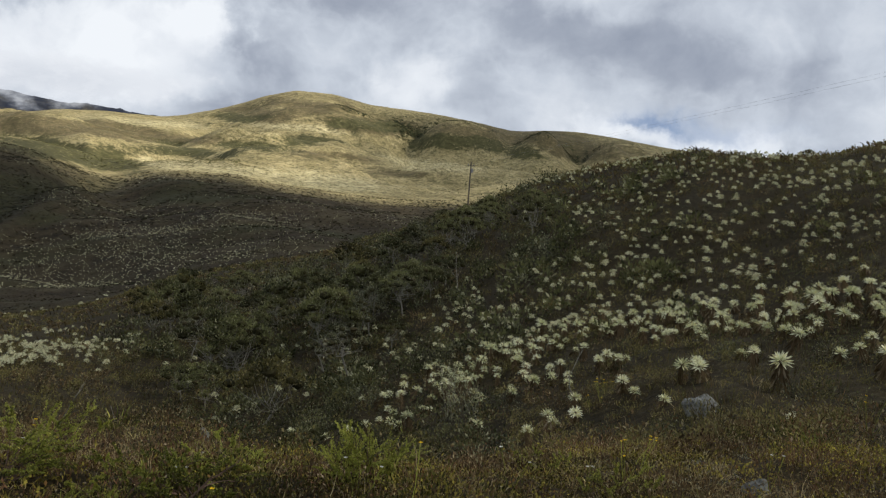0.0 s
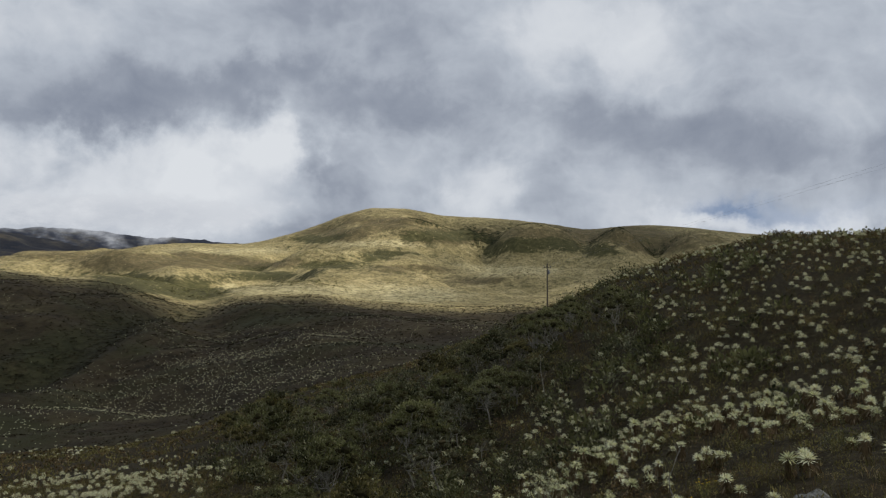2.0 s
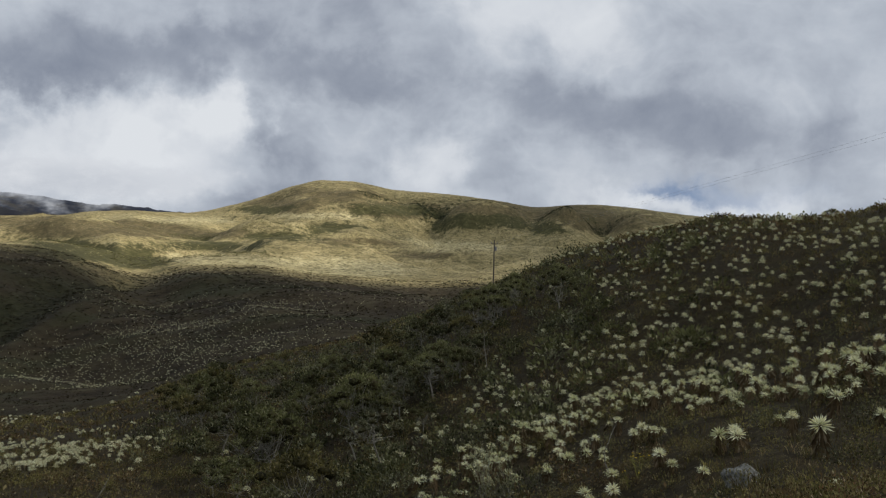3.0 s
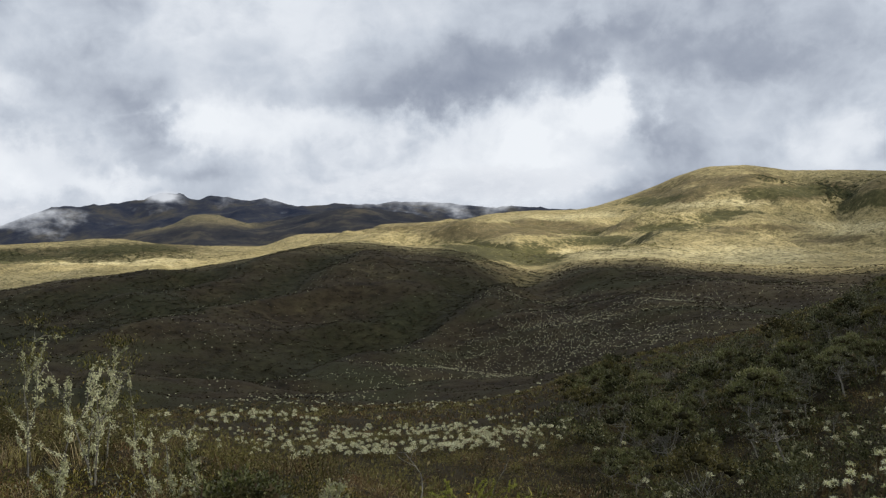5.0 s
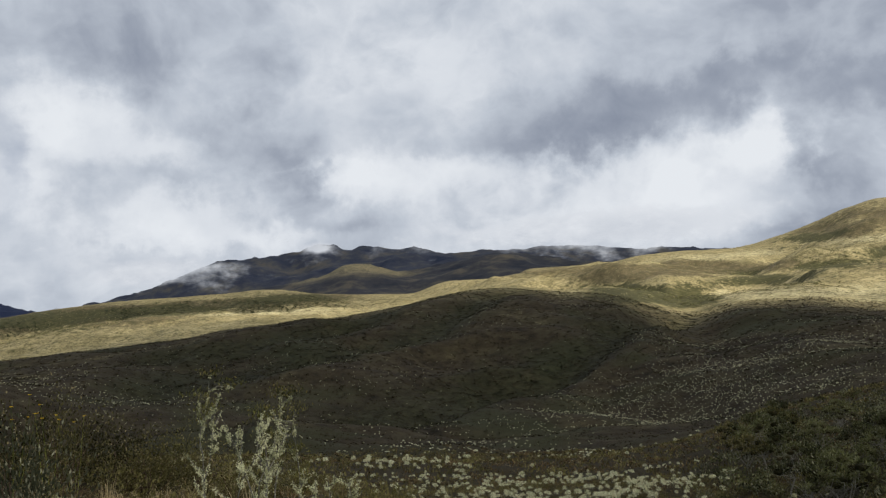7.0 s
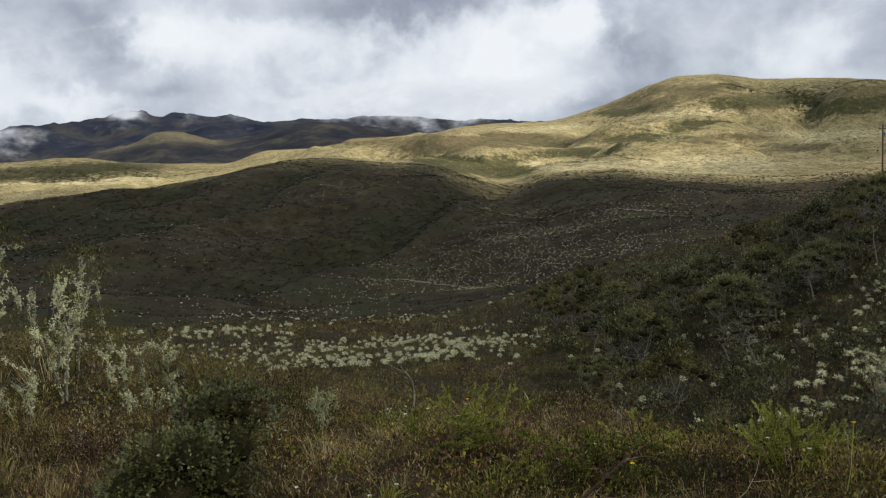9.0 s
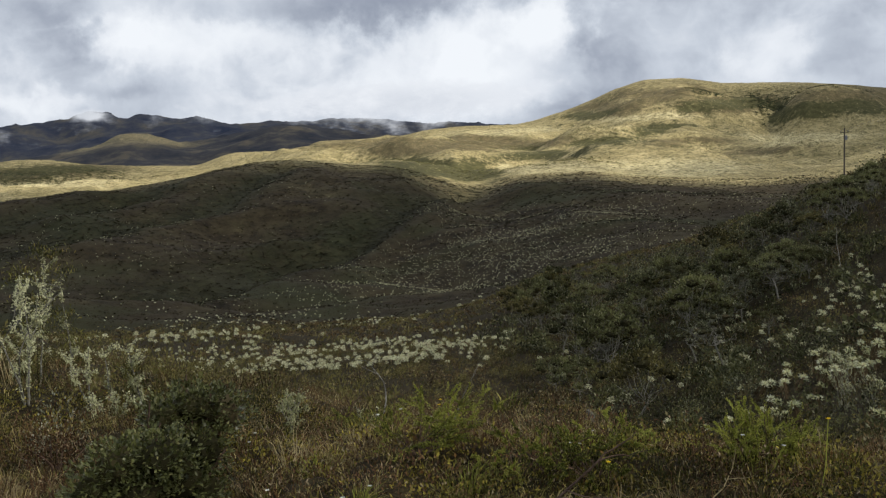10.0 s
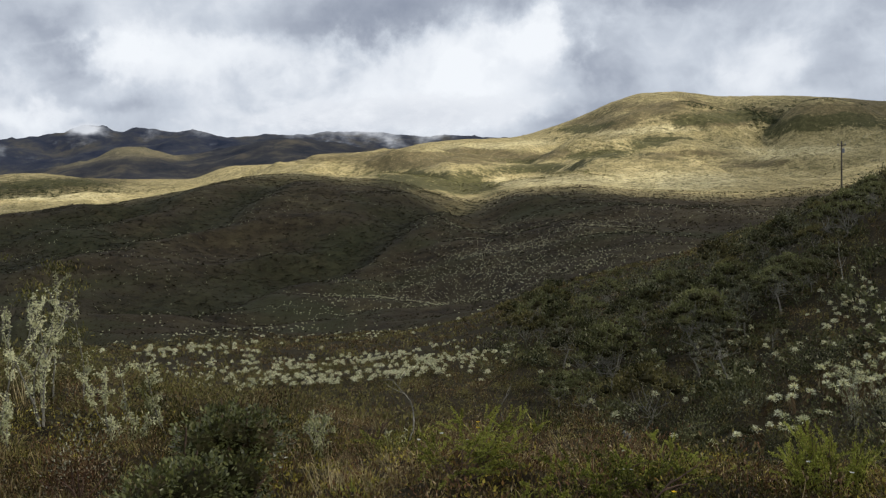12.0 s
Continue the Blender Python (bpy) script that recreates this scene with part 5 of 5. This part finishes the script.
# ---- the power line ----


def power_pole():
    x, y, z = spot(-1.74, 125)
    ob = thing("utility_pole", (x, y, z), "weathered wooden utility pole with a short crossarm", "utility pole")
    tall = EYE + 125 * math.tan(radians(1.55)) - z
    part("post", tube([(0, 0, -0.6), (0, 0, tall * 0.5), (0, 0, tall)], (0.13, 0.11, 0.09), 10), MAT_POLE, ob)
    part("crossarm", tube([(-0.5, 0.13, tall - 0.5), (0.5, 0.13, tall - 0.5)], (0.05, 0.05), 4), MAT_POLE, ob)
    for s in (-0.42, 0.42):
        part("insulator", tube([(s, 0.16, tall - 0.5), (s, 0.16, tall - 0.36), (s, 0.16, tall - 0.26)], (0.035, 0.07, 0.04), 8), MAT_METAL, ob)
    part("switch_box", tube([(0.2, -0.05, tall - 1.5), (0.2, -0.05, tall - 1.0)], (0.16, 0.16), 8), MAT_METAL, ob, "dull steel cylinder")
    for s in (-0.42, 0.42):
        a, b = np.array([x + s, y + 0.16, z + tall - 0.27]), np.array([52 + s * 1.2, -6.0, 18.2])
        u = np.linspace(0, 1, 40)[:, None]
        line = a + (b - a) * u - np.array([0, 0, 1.0]) * 2.2 * u * (1 - u)
        cable = new("power_cable", mesh_of("power_cable", *tube(line, np.full(40, 0.0045), 5), MAT_METAL))
        tagged(cable, "thin dark power cable strung from the wooden pole", "cable", "power cables")


power_pole()

# ---- foreground: grass, cushions, shrubs ----
G1, G2, G3 = blades(14, 0.17, 0.07, 0.8, 0.0028), blades(16, 0.11, 0.08, 0.9, 0.0038), blades(26, 0.42, 0.10, 0.6, 0.003)


def grass(name, mat, template, sectors, label):
    pieces = []
    for az0, az1, r0, r1, per, lo, hi, keep, seed, size in sectors:
        x, y = field(az0, az1, r0, r1, per)
        ok = gathered(x, y, size, keep, seed)
        pieces.append(sown(template, x[ok], y[ok], rng.uniform(lo, hi, ok.sum()), 0.02))
    return stuff(name, pieces, mat, label, "grass")


def cushions(name, mat, template, per, reach, size, keep, seed, lo, hi, label, category):
    x, y = field(-32, 69, 3.3, reach, per)
    ok = gathered(x, y, size, keep, seed)
    return stuff(name, [sown(template, x[ok], y[ok], rng.uniform(lo, hi, ok.sum()), 0.05)], mat, label, category)


grass("straw_grass", MAT_STRAW, G1, [(12, 69, 3.2, 8.5, 34, 0.4, 1.0, 0.36, 31, 0.6), (-32, 12, 3.2, 8.5, 20, 0.3, 0.8, 0.45, 31, 0.6), (-32, 69, 8.5, 13, 12, 0.5, 1.1, 0.35, 31, 0.9), (-32, 69, 13, 22, 2.4, 1.0, 1.8, 0.25, 31, 3)], "dry straw coloured moor grass in tufts")
grass("green_grass", MAT_GRASS, G2, [(-32, 69, 3.2, 8.5, 120, 0.35, 1.1, 0.24, 37, 1.0), (-32, 69, 8.5, 12, 18, 0.5, 1.1, 0.1, 37, 0.8), (-32, 69, 12, 22, 2.4, 1.2, 2.0, 0.0, 37, 3)], "green moor grass in low tufts")
grass("tall_green_grass", MAT_GRASS, G3, [(50, 70, 6.2, 11, 9.0, 0.4, 0.9, 0.0, 49, 0.8), (44, 52, 5.5, 8, 6.0, 0.3, 0.6, 0.1, 49, 0.8)], "tall olive green moor grass in tufts")
grass("fine_straw", MAT_STRAW, blades(34, 0.20, 0.05, 0.9, 0.0016), [(-30, 66, 3.3, 6.5, 8.0, 0.6, 1.3, 0.15, 67, 0.5)], "fine pale straw tufts on peat")
grass("short_turf", MAT_MOSS, blades(14, 0.06, 0.12, 1.2, 0.005), [(-32, 69, 3.2, 8.5, 40, 0.6, 1.3, 0.0, 5, 1)], "short mossy turf between the tufts")
grass("tall_straw", MAT_STRAW, G3, [(53.5, 60, 7.4, 11, 7.0, 0.5, 1.0, 0.0, 43, 0.7), (50, 70, 8.0, 13, 4.5, 0.6, 1.2, 0.0, 43, 1.0), (28, 50, 5.0, 12, 2.0, 0.4, 0.8, 0.35, 43, 1.2), (-30, 28, 4.2, 10, 1.0, 0.3, 0.6, 0.5, 43, 1.2)], "tall pale straw tussocks on the shelf")
MAT_REDSTEM = leafy("reddish_heath_stem", (0.0368, 0.0194, 0.009), (0.21, 0.116, 0.0585), (0.378, 0.291, 0.18), 0.15, 0.8, 0.1, 5)
grass("twiggy_heath", MAT_REDSTEM, blades(18, 0.17, 0.10, 0.8, 0.0024), [(-32, 69, 3.7, 8.5, 34, 0.5, 1.3, 0.0, 47, 0.7), (-32, 69, 8.5, 12, 10, 0.6, 1.4, 0.0, 47, 0.9)], "reddish brown twiggy heath stems")
MAT_PALEMOSS = leafy("pale_ground_lichen", (0.14, 0.14, 0.09), (0.40, 0.40, 0.28), (0.5, 0.5, 0.38), 0.15, 0.9, 0.1, 9)
MAT_SHRUBLET = leafy("olive_shrublet_leaf", (0.026, 0.027, 0.007), (0.29, 0.27, 0.075), (0.28, 0.22, 0.07), 0.12, 0.5, 0.25, 7, single=0.4)
C0 = clump(150, 0.055, flat=0.5, slim=0.45)
grass("trodden_turf", MAT_GRASS, blades(9, 0.07, 0.16, 1.2, 0.005), [(-180, 180, 0.5, 6.0, 14, 0.6, 1.4, -0.4, 77, 1.0)], "short trodden moor grass")
THATCH = blades(20, 0.075, 0.15, 1.7, 0.0026)
grass("bleached_thatch", MAT_STRAW, THATCH, [(12, 69, 3.7, 8.5, 17, 0.6, 1.4, 0.0, 71, 0.5), (-32, 12, 3.7, 8.5, 10, 0.5, 1.2, 0.1, 71, 0.5)], "bleached fallen grass lying over peat")
grass("brown_thatch", MAT_REDSTEM, THATCH, [(-32, 69, 3.7, 8.5, 22, 0.6, 1.4, -0.25, 73, 0.5)], "brown fallen stems lying over peat")
cushions("cushion_moss", MAT_MOSS, clump(80, 0.055, 0.5, 0.26, 0.6, 0.7), 24, 8.5, 0.9, 0.0, 51, 0.15, 0.5, "yellow green moss cushions between grass", "moss")
cushions("ground_lichen", MAT_PALEMOSS, clump(80, 0.05, 0.5, 0.3, 0.6, 0.6), 5, 10, 0.8, 0.4, 59, 0.10, 0.3, "pale grey ground lichen on peat", "lichen")
cushions("dark_heath_tufts", MAT_REDSTEM, clump(240, 0.05, 0.5, 0.55, 0.4, 0.3), 2.6, 9.5, 1.3, 0.05, 91, 0.25, 0.6, "dark reddish brown heath tufts on peat", "heath")
cushions("olive_fern_tufts", MAT_SPRAY, blades(44, 0.30, 0.16, 0.7, 0.011), 2.6, 8.5, 1.2, 0.25, 93, 0.35, 0.8, "olive green fern-like tufts among moor grass", "fern")
cushions("small_heath", MAT_BROWN, C0, 22, 10.5, 1.1, 0.2, 53, 0.14, 0.46, "small rusty heath plants on the shelf", "heath")
cushions("small_green_shrubs", MAT_SHRUBLET, C0, 26, 10.5, 1.1, 0.15, 57, 0.14, 0.46, "small olive green shrublets on the shelf", "heath")


def needle_spray(stems, tall, wide, upright):
    """Feathery shoots set all round with short needles, with the woody twigs that bear them; they arch outwards or stand upright."""
    green, wood = [], []
    for _ in range(stems):
        a, d = rng.uniform(0, 2 * np.pi), wide * math.sqrt(rng.uniform(0, 1))
        out = np.array([math.cos(a), math.sin(a), 0.0])
        root = out * d * (0.8 if upright else 0.45) + [0, 0, 0 if upright else tall * rng.uniform(0.1, 0.45)]
        go = out * 0.15 + [0, 0, 1.0] if upright else out * rng.uniform(0.5, 1.1) + [0, 0, rng.uniform(0.3, 0.9)]
        line = wander(root, go, tall * rng.uniform(0.7, 1.0), 7, 0.08, 0.0 if upright else -0.05)
        wood.append(tube(np.vstack([[root * [0.2, 0.2, 0] - [0, 0, 0.02]], line]), np.linspace(0.005, 0.0015, 9), 3))
        shoots = [line]
        for _ in range(2):
            k = int(rng.integers(2, 6))
            shoots.append(wander(line[k], line[k + 1] - line[k] + rng.normal(0, 0.022, 3), tall * rng.uniform(0.25, 0.45), 7, 0.08, 0.0))
        for shoot in shoots:
            n = 120
            t = rng.uniform(0.1, 1, n) * 6.99
            k = np.minimum(t.astype(int), 6)
            p = shoot[k] + (shoot[k + 1] - shoot[k]) * (t - k)[:, None]
            w = unit(shoot[k + 1] - shoot[k]) * 0.8 + rng.normal(0, 0.6, (n, 3))
            green.append(leaves(p, w, 0.019 * rng.uniform(0.7, 1.2, n) * (1.2 - 0.5 * t / 7), 0.0065))
    return joined(*green), joined(*wood)


def green_bush(at, stems, tall, wide, upright, label):
    ob = thing("green_shrub", at, label, "shrub", "bright green shrubs on the shelf")
    g, w = needle_spray(stems, tall, wide, upright)
    part("branchwork", w, MAT_TWIG, ob, "reddish brown twigs")
    part("foliage", g, MAT_SPRAY, ob)
    return ob


GREEN = [(26.1, 4.9, 20, 0.30, 0.34, 0), (22.6, 5.6, 12, 0.30, 0.26, 0), (24.4, 5.3, 12, 0.34, 0.2, 0), (17.3, 4.7, 18, 0.27, 0.34, 0), (14.4, 4.6, 20, 0.25, 0.36, 0), (12.6, 5.0, 10, 0.22, 0.24, 0), (19.6, 4.6, 9, 0.2, 0.26, 0), (5.0, 4.6, 14, 0.40, 0.11, 1), (3.4, 4.7, 20, 0.40, 0.13, 1), (10.1, 5.4, 9, 0.24, 0.2, 0), (29, 6.2, 10, 0.28, 0.26, 0), (-13.2, 5.6, 10, 0.24, 0.24, 0), (-24, 5.2, 10, 0.24, 0.26, 0), (-8, 6.4, 9, 0.22, 0.22, 1), (2.4, 6.0, 9, 0.34, 0.14, 0)]
for a, r, n, h, w, up in GREEN:
    green_bush(spot(a, r), n, h, w, up, "upright feathery bright green shrub among moor grass" if up else "bright green needle-leaved shrub among moor grass")



def leather_bush():
    """The dark rounded bush by the path, in two heads."""
    ob = thing("dark_shrub", spot(44.2, 4.45), "dense dark green shrub with small leathery leaves", "shrub")
    out = heading(43.5)
    side = np.array([out.y, -out.x, 0.0])
    deep = np.array([out.x, out.y, 0.0])
    wood, green, core = [], [], []
    for off, back, z, w, h, n in ((0.30, 0.30, 0.62, 0.17, 0.12, 1500), (0.46, 0.3, 0.56, 0.13, 0.12, 900), (0.14, 0.2, 0.60, 0.12, 0.10, 800), (0.10, -0.10, 0.48, 0.16, 0.13, 1400), (-0.08, -0.1, 0.46, 0.15, 0.13, 1200), (-0.20, -0.1, 0.36, 0.14, 0.13, 900), (0.02, -0.16, 0.32, 0.17, 0.14, 1100), (0.18, -0.05, 0.34, 0.15, 0.15, 1000), (-0.26, -0.12, 0.24, 0.14, 0.12, 800), (0.34, 0.1, 0.42, 0.13, 0.14, 800), (0.30, 0.05, 0.24, 0.14, 0.13, 700)):
        c = side * off + deep * back
        for _ in range(4):
            e = c + rng.normal(0, 0.07, 3) + [0, 0, z]
            b = c * 0.35
            wood.append(tube(np.linspace(b - [0, 0, 0.1], e, 5) + np.vstack([np.zeros(3), rng.normal(0, 0.03, (3, 3)), np.zeros(3)]), np.linspace(0.014, 0.004, 5), 5))
        v, f = dark_core(w, h, 0.85)
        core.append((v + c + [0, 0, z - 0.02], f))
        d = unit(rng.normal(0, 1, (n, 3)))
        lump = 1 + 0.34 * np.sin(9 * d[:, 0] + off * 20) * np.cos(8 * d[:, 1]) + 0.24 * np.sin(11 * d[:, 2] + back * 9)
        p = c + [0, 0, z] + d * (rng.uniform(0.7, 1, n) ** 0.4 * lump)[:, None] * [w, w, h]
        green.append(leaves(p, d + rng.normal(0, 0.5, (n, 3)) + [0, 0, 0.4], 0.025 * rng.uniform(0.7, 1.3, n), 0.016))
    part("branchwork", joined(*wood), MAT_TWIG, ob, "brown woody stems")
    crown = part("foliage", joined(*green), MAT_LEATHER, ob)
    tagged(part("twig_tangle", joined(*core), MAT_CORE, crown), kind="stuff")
    ob.scale = (0.98, 0.98, 0.98)


leather_bush()


def lichen_shrub(at, stems, tall, wide, green, label):
    """Thin crooked twigs sleeved in lumps of pale lichen, with dark green sprays at some tips."""
    ob = thing("lichen_shrub", at, label, "shrub", "lichen-hung shrubs")
    wood, lich, leaf = [], [], []
    for _ in range(stems):
        a = rng.uniform(0, 2 * np.pi)
        d = wide * math.sqrt(rng.uniform(0, 1))
        base = np.array([math.cos(a) * d * 0.5, math.sin(a) * d * 0.5, -0.1])
        main = wander(base, (math.cos(a) * 0.15, math.sin(a) * 0.15, 1), tall * rng.uniform(0.92, 1.08), 9, 0.14, 0.10)
        lines = [(main, 0.010, 9)]
        for _ in range(6):
            k = int(rng.integers(3, 9))
            b = rng.uniform(0, 2 * np.pi)
            side = wander(main[k], (math.cos(b), math.sin(b), rng.uniform(0.3, 1.4)), tall * rng.uniform(0.08, 0.24), 5, 0.25, 0.12)
            lines.append((side, 0.005, 5))
        for line, thick, count in lines:
            wood.append(tube(line, np.linspace(thick, 0.002, len(line)), 4))
            lumps = int(count * 1.6 * tall**0.5)
            t = np.sort(rng.uniform(0.06, 1, lumps)) * (len(line) - 1.001)
            k = t.astype(int)
            mid = line[k] + (line[k + 1] - line[k]) * (t - k)[:, None]
            axis = unit(line[k + 1] - line[k])
            for c, w in zip(mid, axis):
                m = int(rng.integers(4, 14))
                q = c + w * rng.normal(0, 0.016, (m, 1)) + rng.normal(0, 0.0085, (m, 3)) - [0, 0, 0.006]
                lich.append(leaves(q, rng.normal(0, 0.8, (m, 3)) + [0, 0, -0.4], 0.020 * rng.uniform(0.5, 1.6, m), 0.013, up=(1, 0, 0.3)))
            if rng.uniform() < green:
                tip = line[-1]
                m = 90
                q = tip + rng.normal(0, 0.06, (m, 3)) * [1.3, 1.3, 0.6] + [0, 0, 0.03]
                leaf.append(leaves(q, rng.normal(0, 0.6, (m, 3)) + [0, 0, 0.8], 0.045, 0.011))
    part("branchwork", joined(*wood), MAT_BARK, ob, "thin grey twigs")
    tagged(part("lichen", joined(*lich), MAT_LICHEN, ob, "pale green beard lichen"), kind="stuff")
    if leaf:
        part("foliage", joined(*leaf), MAT_SHRUBLET, ob)
    return ob


LICHEN = [(53.8, 8.0, 1, 1.5, 0.05, 0.0), (52.3, 8.1, 1, 1.3, 0.1, 0.0), (50.2, 8.0, 2, 1.22, 0.25, 0.0), (49.1, 8.1, 2, 1.2, 0.2, 0.0), (53.0, 9.3, 1, 1.62, 0.1, 0.9), (49.6, 9.3, 2, 1.4, 0.3, 0.9), (47.4, 9.3, 1, 1.25, 0.2, 0.9), (45.3, 8.0, 3, 0.66, 0.35, 0.0), (42.6, 8.0, 1, 0.82, 0.05, 0.0), (43.9, 8.2, 2, 0.62, 0.3, 0.3), (50.8, 7.7, 3, 0.5, 0.5, 0.0),
          (-1.75, 25.3, 8, 1.6, 0.3, 0.0), (-3.4, 25.0, 6, 1.0, 0.35, 0.05), (33.4, 6.6, 4, 0.42, 0.22, 0.0), (28.2, 6.6, 4, 0.28, 0.4, 0.0), (61.2, 7.6, 2, 0.6, 0.2, 0.0), (46.0, 7.4, 4, 0.4, 0.4, 0.0)]
for a, r, n, h, w, g in LICHEN:
    lichen_shrub(spot(a, r), n, h, w, g, "thin shrub whose twigs are hung with pale lichen")


def leafy_bush(name, at, tall, wide, n, leaf, mat, label):
    ob = thing(name, at, label, "shrub")
    v, f = clump(n, leaf, 0.5, 0.75, 0.45, 0.15)
    wood = [tube(wander((0, 0, -0.1), (rng.normal(0, 0.5), rng.normal(0, 0.5), 1), tall * 0.8, 5, 0.15), np.linspace(0.012, 0.003, 6), 4) for _ in range(9)]
    part("branchwork", joined(*wood), MAT_TWIG, ob)
    part("foliage", (v * [wide, wide, tall * 1.3] + [0, 0, 0.02], f), mat, ob)
    return ob


leafy_bush("grey_shrub", spot(64.4, 8.0), 1.0, 1.0, 2600, 0.045, MAT_GREYLEAF, "rounded grey green shrub of fine leaves")
tips = leafy_bush("dark_heath_shrub", spot(48.4, 6.1), 0.42, 0.65, 1500, 0.035, MAT_REDSTEM, "dark rusty heath shrub with pale dead tips")
v, f = clump(320, 0.03, 0.3, 0.42, 0.5, 0.85)
tagged(part("lichen", (v * [0.65, 0.65, 0.9] + [0, 0, 0.1], f), MAT_PALEMOSS, tips, "pale lichen on the dead tips"), kind="stuff")
for a, r, h, w in ((65.0, 11.5, 1.3, 1.4), (61.4, 12.2, 1.25, 1.3), (58.6, 12.6, 1.05, 1.4), (56.4, 12.0, 0.95, 1.2), (54.2, 12.4, 0.85, 1.2), (51.0, 11.6, 0.7, 1.2), (47.0, 11.4, 0.6, 1.1)):
    leafy_bush("green_heath_shrub", spot(a, r), h * 0.85, w, 3600, 0.034, MAT_HEATH, "olive green heath shrub behind straw grass")
leafy_bush("grey_shrub", spot(31.0, 6.2), 0.30, 0.4, 500, 0.03, MAT_TWIG, "bare brown twiggy shrublet")


def boulder(at, size, seed, label):
    bm = bmesh.new()
    bmesh.ops.create_icosphere(bm, subdivisions=4, radius=1)
    for v in bm.verts:
        n = noise.noise(v.co * 1.3 + Vector((seed, 0, 0))) * 0.35 + noise.noise(v.co * 4 + Vector((0, seed, 0))) * 0.10
        v.co *= 1 + n
        v.co = Vector((v.co.x * size[0], v.co.y * size[1], max(v.co.z, -0.35) * size[2]))
    me = bpy.data.meshes.new("boulder")
    bm.to_mesh(me)
    bm.free()
    me.materials.append(MAT_ROCK)
    for p in me.polygons:
        p.use_smooth = True
    ob = new("boulder", me)
    ob.matrix_basis = pose(*at)
    return tagged(ob, label, "rock")


boulder(spot(-17.9, 17.2), (0.36, 0.26, 0.30), 3.0, "grey lichened boulder half sunk in the heath")
boulder(spot(-21.7, 6.1), (0.09, 0.07, 0.09), 7.0, "small dark stone among moor grass")
boulder(spot(14.4, 6.6), (0.04, 0.04, 0.08), 9.0, "upright grey lichened stone on the shelf")
boulder(spot(46.5, 3.9), (0.10, 0.09, 0.06), 5.0, "small pale stone beside the dark shrub")


def bare_branch(at, way, length, thick, mat, label, forks=5, rise=0.05, bend=0.16):
    line = wander((0, 0, -0.03), way, length, 9, bend, rise)
    ob = thing("bare_branch", at, label, "branch")
    part("stem", tube(line, np.linspace(thick, thick * 0.3, 10), 6), mat, ob)
    for k in range(forks):
        j = int(rng.integers(3, 9))
        part("twig", tube(wander(line[j], np.array(way) + rng.normal(0, 0.7, 3), length * rng.uniform(0.2, 0.4), 5, 0.2, rise), np.linspace(thick * 0.5, thick * 0.15, 6), 4), mat, ob)
    return ob


bare_branch(spot(20.4, 3.95), (0.9, 0.35, 0.45), 0.6, 0.010, MAT_TWIG, "bare reddish brown branch rising from grass", 6, 0.02, 0.07)
bare_branch(spot(28.5, 6.8), (0.2, 0.1, 1.0), 0.75, 0.008, MAT_BARK, "arching pale lichened twig", 2, -0.03, 0.2)
bare_branch(spot(23.5, 6.5), (0.15, 0.0, 1.0), 0.55, 0.006, MAT_BARK, "thin bent pale twig", 1)
bare_branch(spot(31.2, 6.3), (0.05, 0.0, 1.0), 0.40, 0.012, MAT_TWIG, "dead dark shrub stem", 8)
bare_branch(spot(9.0, 4.1), (0.5, 0.1, 0.35), 0.45, 0.004, MAT_STRAW, "dry pale stalk lying over grass", 1)
bare_branch(spot(-9.6, 21.5), (0.05, 0.0, 1.0), 1.5, 0.018, MAT_BARK, "thin bare stem above the heath", 3)
bare_branch(spot(18.2, 24), (-0.35, 0.0, 1.0), 2.6, 0.025, MAT_BARK, "bare pale leaning trunk in the dwarf wood", 4)
bare_branch(spot(-1.5, 47), (-0.05, 0.0, 1.0), 2.4, 0.03, MAT_BARK, "bare pale trunk in the dwarf wood", 4)


def blossom(at, tall, heads, mat, label, size=0.011):
    ob = thing("wild_flower", at, label, "flower", "small flowers on the moor")
    for _ in range(heads):
        top = np.array([rng.normal(0, 0.05 * heads**0.5), rng.normal(0, 0.05 * heads**0.5), tall * rng.uniform(0.75, 1.05)])
        stalk = part("stem", tube(np.array([[0, 0, -0.03], top * 0.5 + rng.normal(0, 0.01, 3), top]), (0.003, 0.002, 0.002), 4), MAT_SPRAY, ob)
        a = np.arange(7) * 0.9
        d = np.stack([np.cos(a), np.sin(a), 0.35 + 0 * a], -1)
        part("flower_head", leaves(np.repeat(top[None], 7, 0), d, size * 1.3, size), mat, stalk)


for a, r, h, n in ((0.8, 4.2, 0.42, 1), (14.1, 4.0, 0.32, 1), (-13.5, 6.0, 0.35, 4), (-14.3, 6.3, 0.3, 3), (-27.5, 9.0, 0.5, 5), (23.5, 5.5, 0.3, 2)):
    blossom(spot(a, r), h, n, MAT_YELLOW, "yellow wild flower on a thin stem")
for a, r, h, n in ((-11.5, 20.5, 0.6, 9), (-10.9, 20.3, 0.45, 4), (64.6, 10.6, 1.45, 5), (62.6, 10.4, 1.3, 4), (61.0, 11.2, 1.25, 3)):
    blossom(spot(a, r), h, n, MAT_YELLOW, "cluster of yellow flowers on tall stems", 0.02)
for k in range(14):
    blossom(spot(rng.uniform(-25, 40), rng.uniform(3.6, 6.5)), rng.uniform(0.12, 0.3), 2, MAT_WHITE, "tiny white flower in moor grass", 0.010)
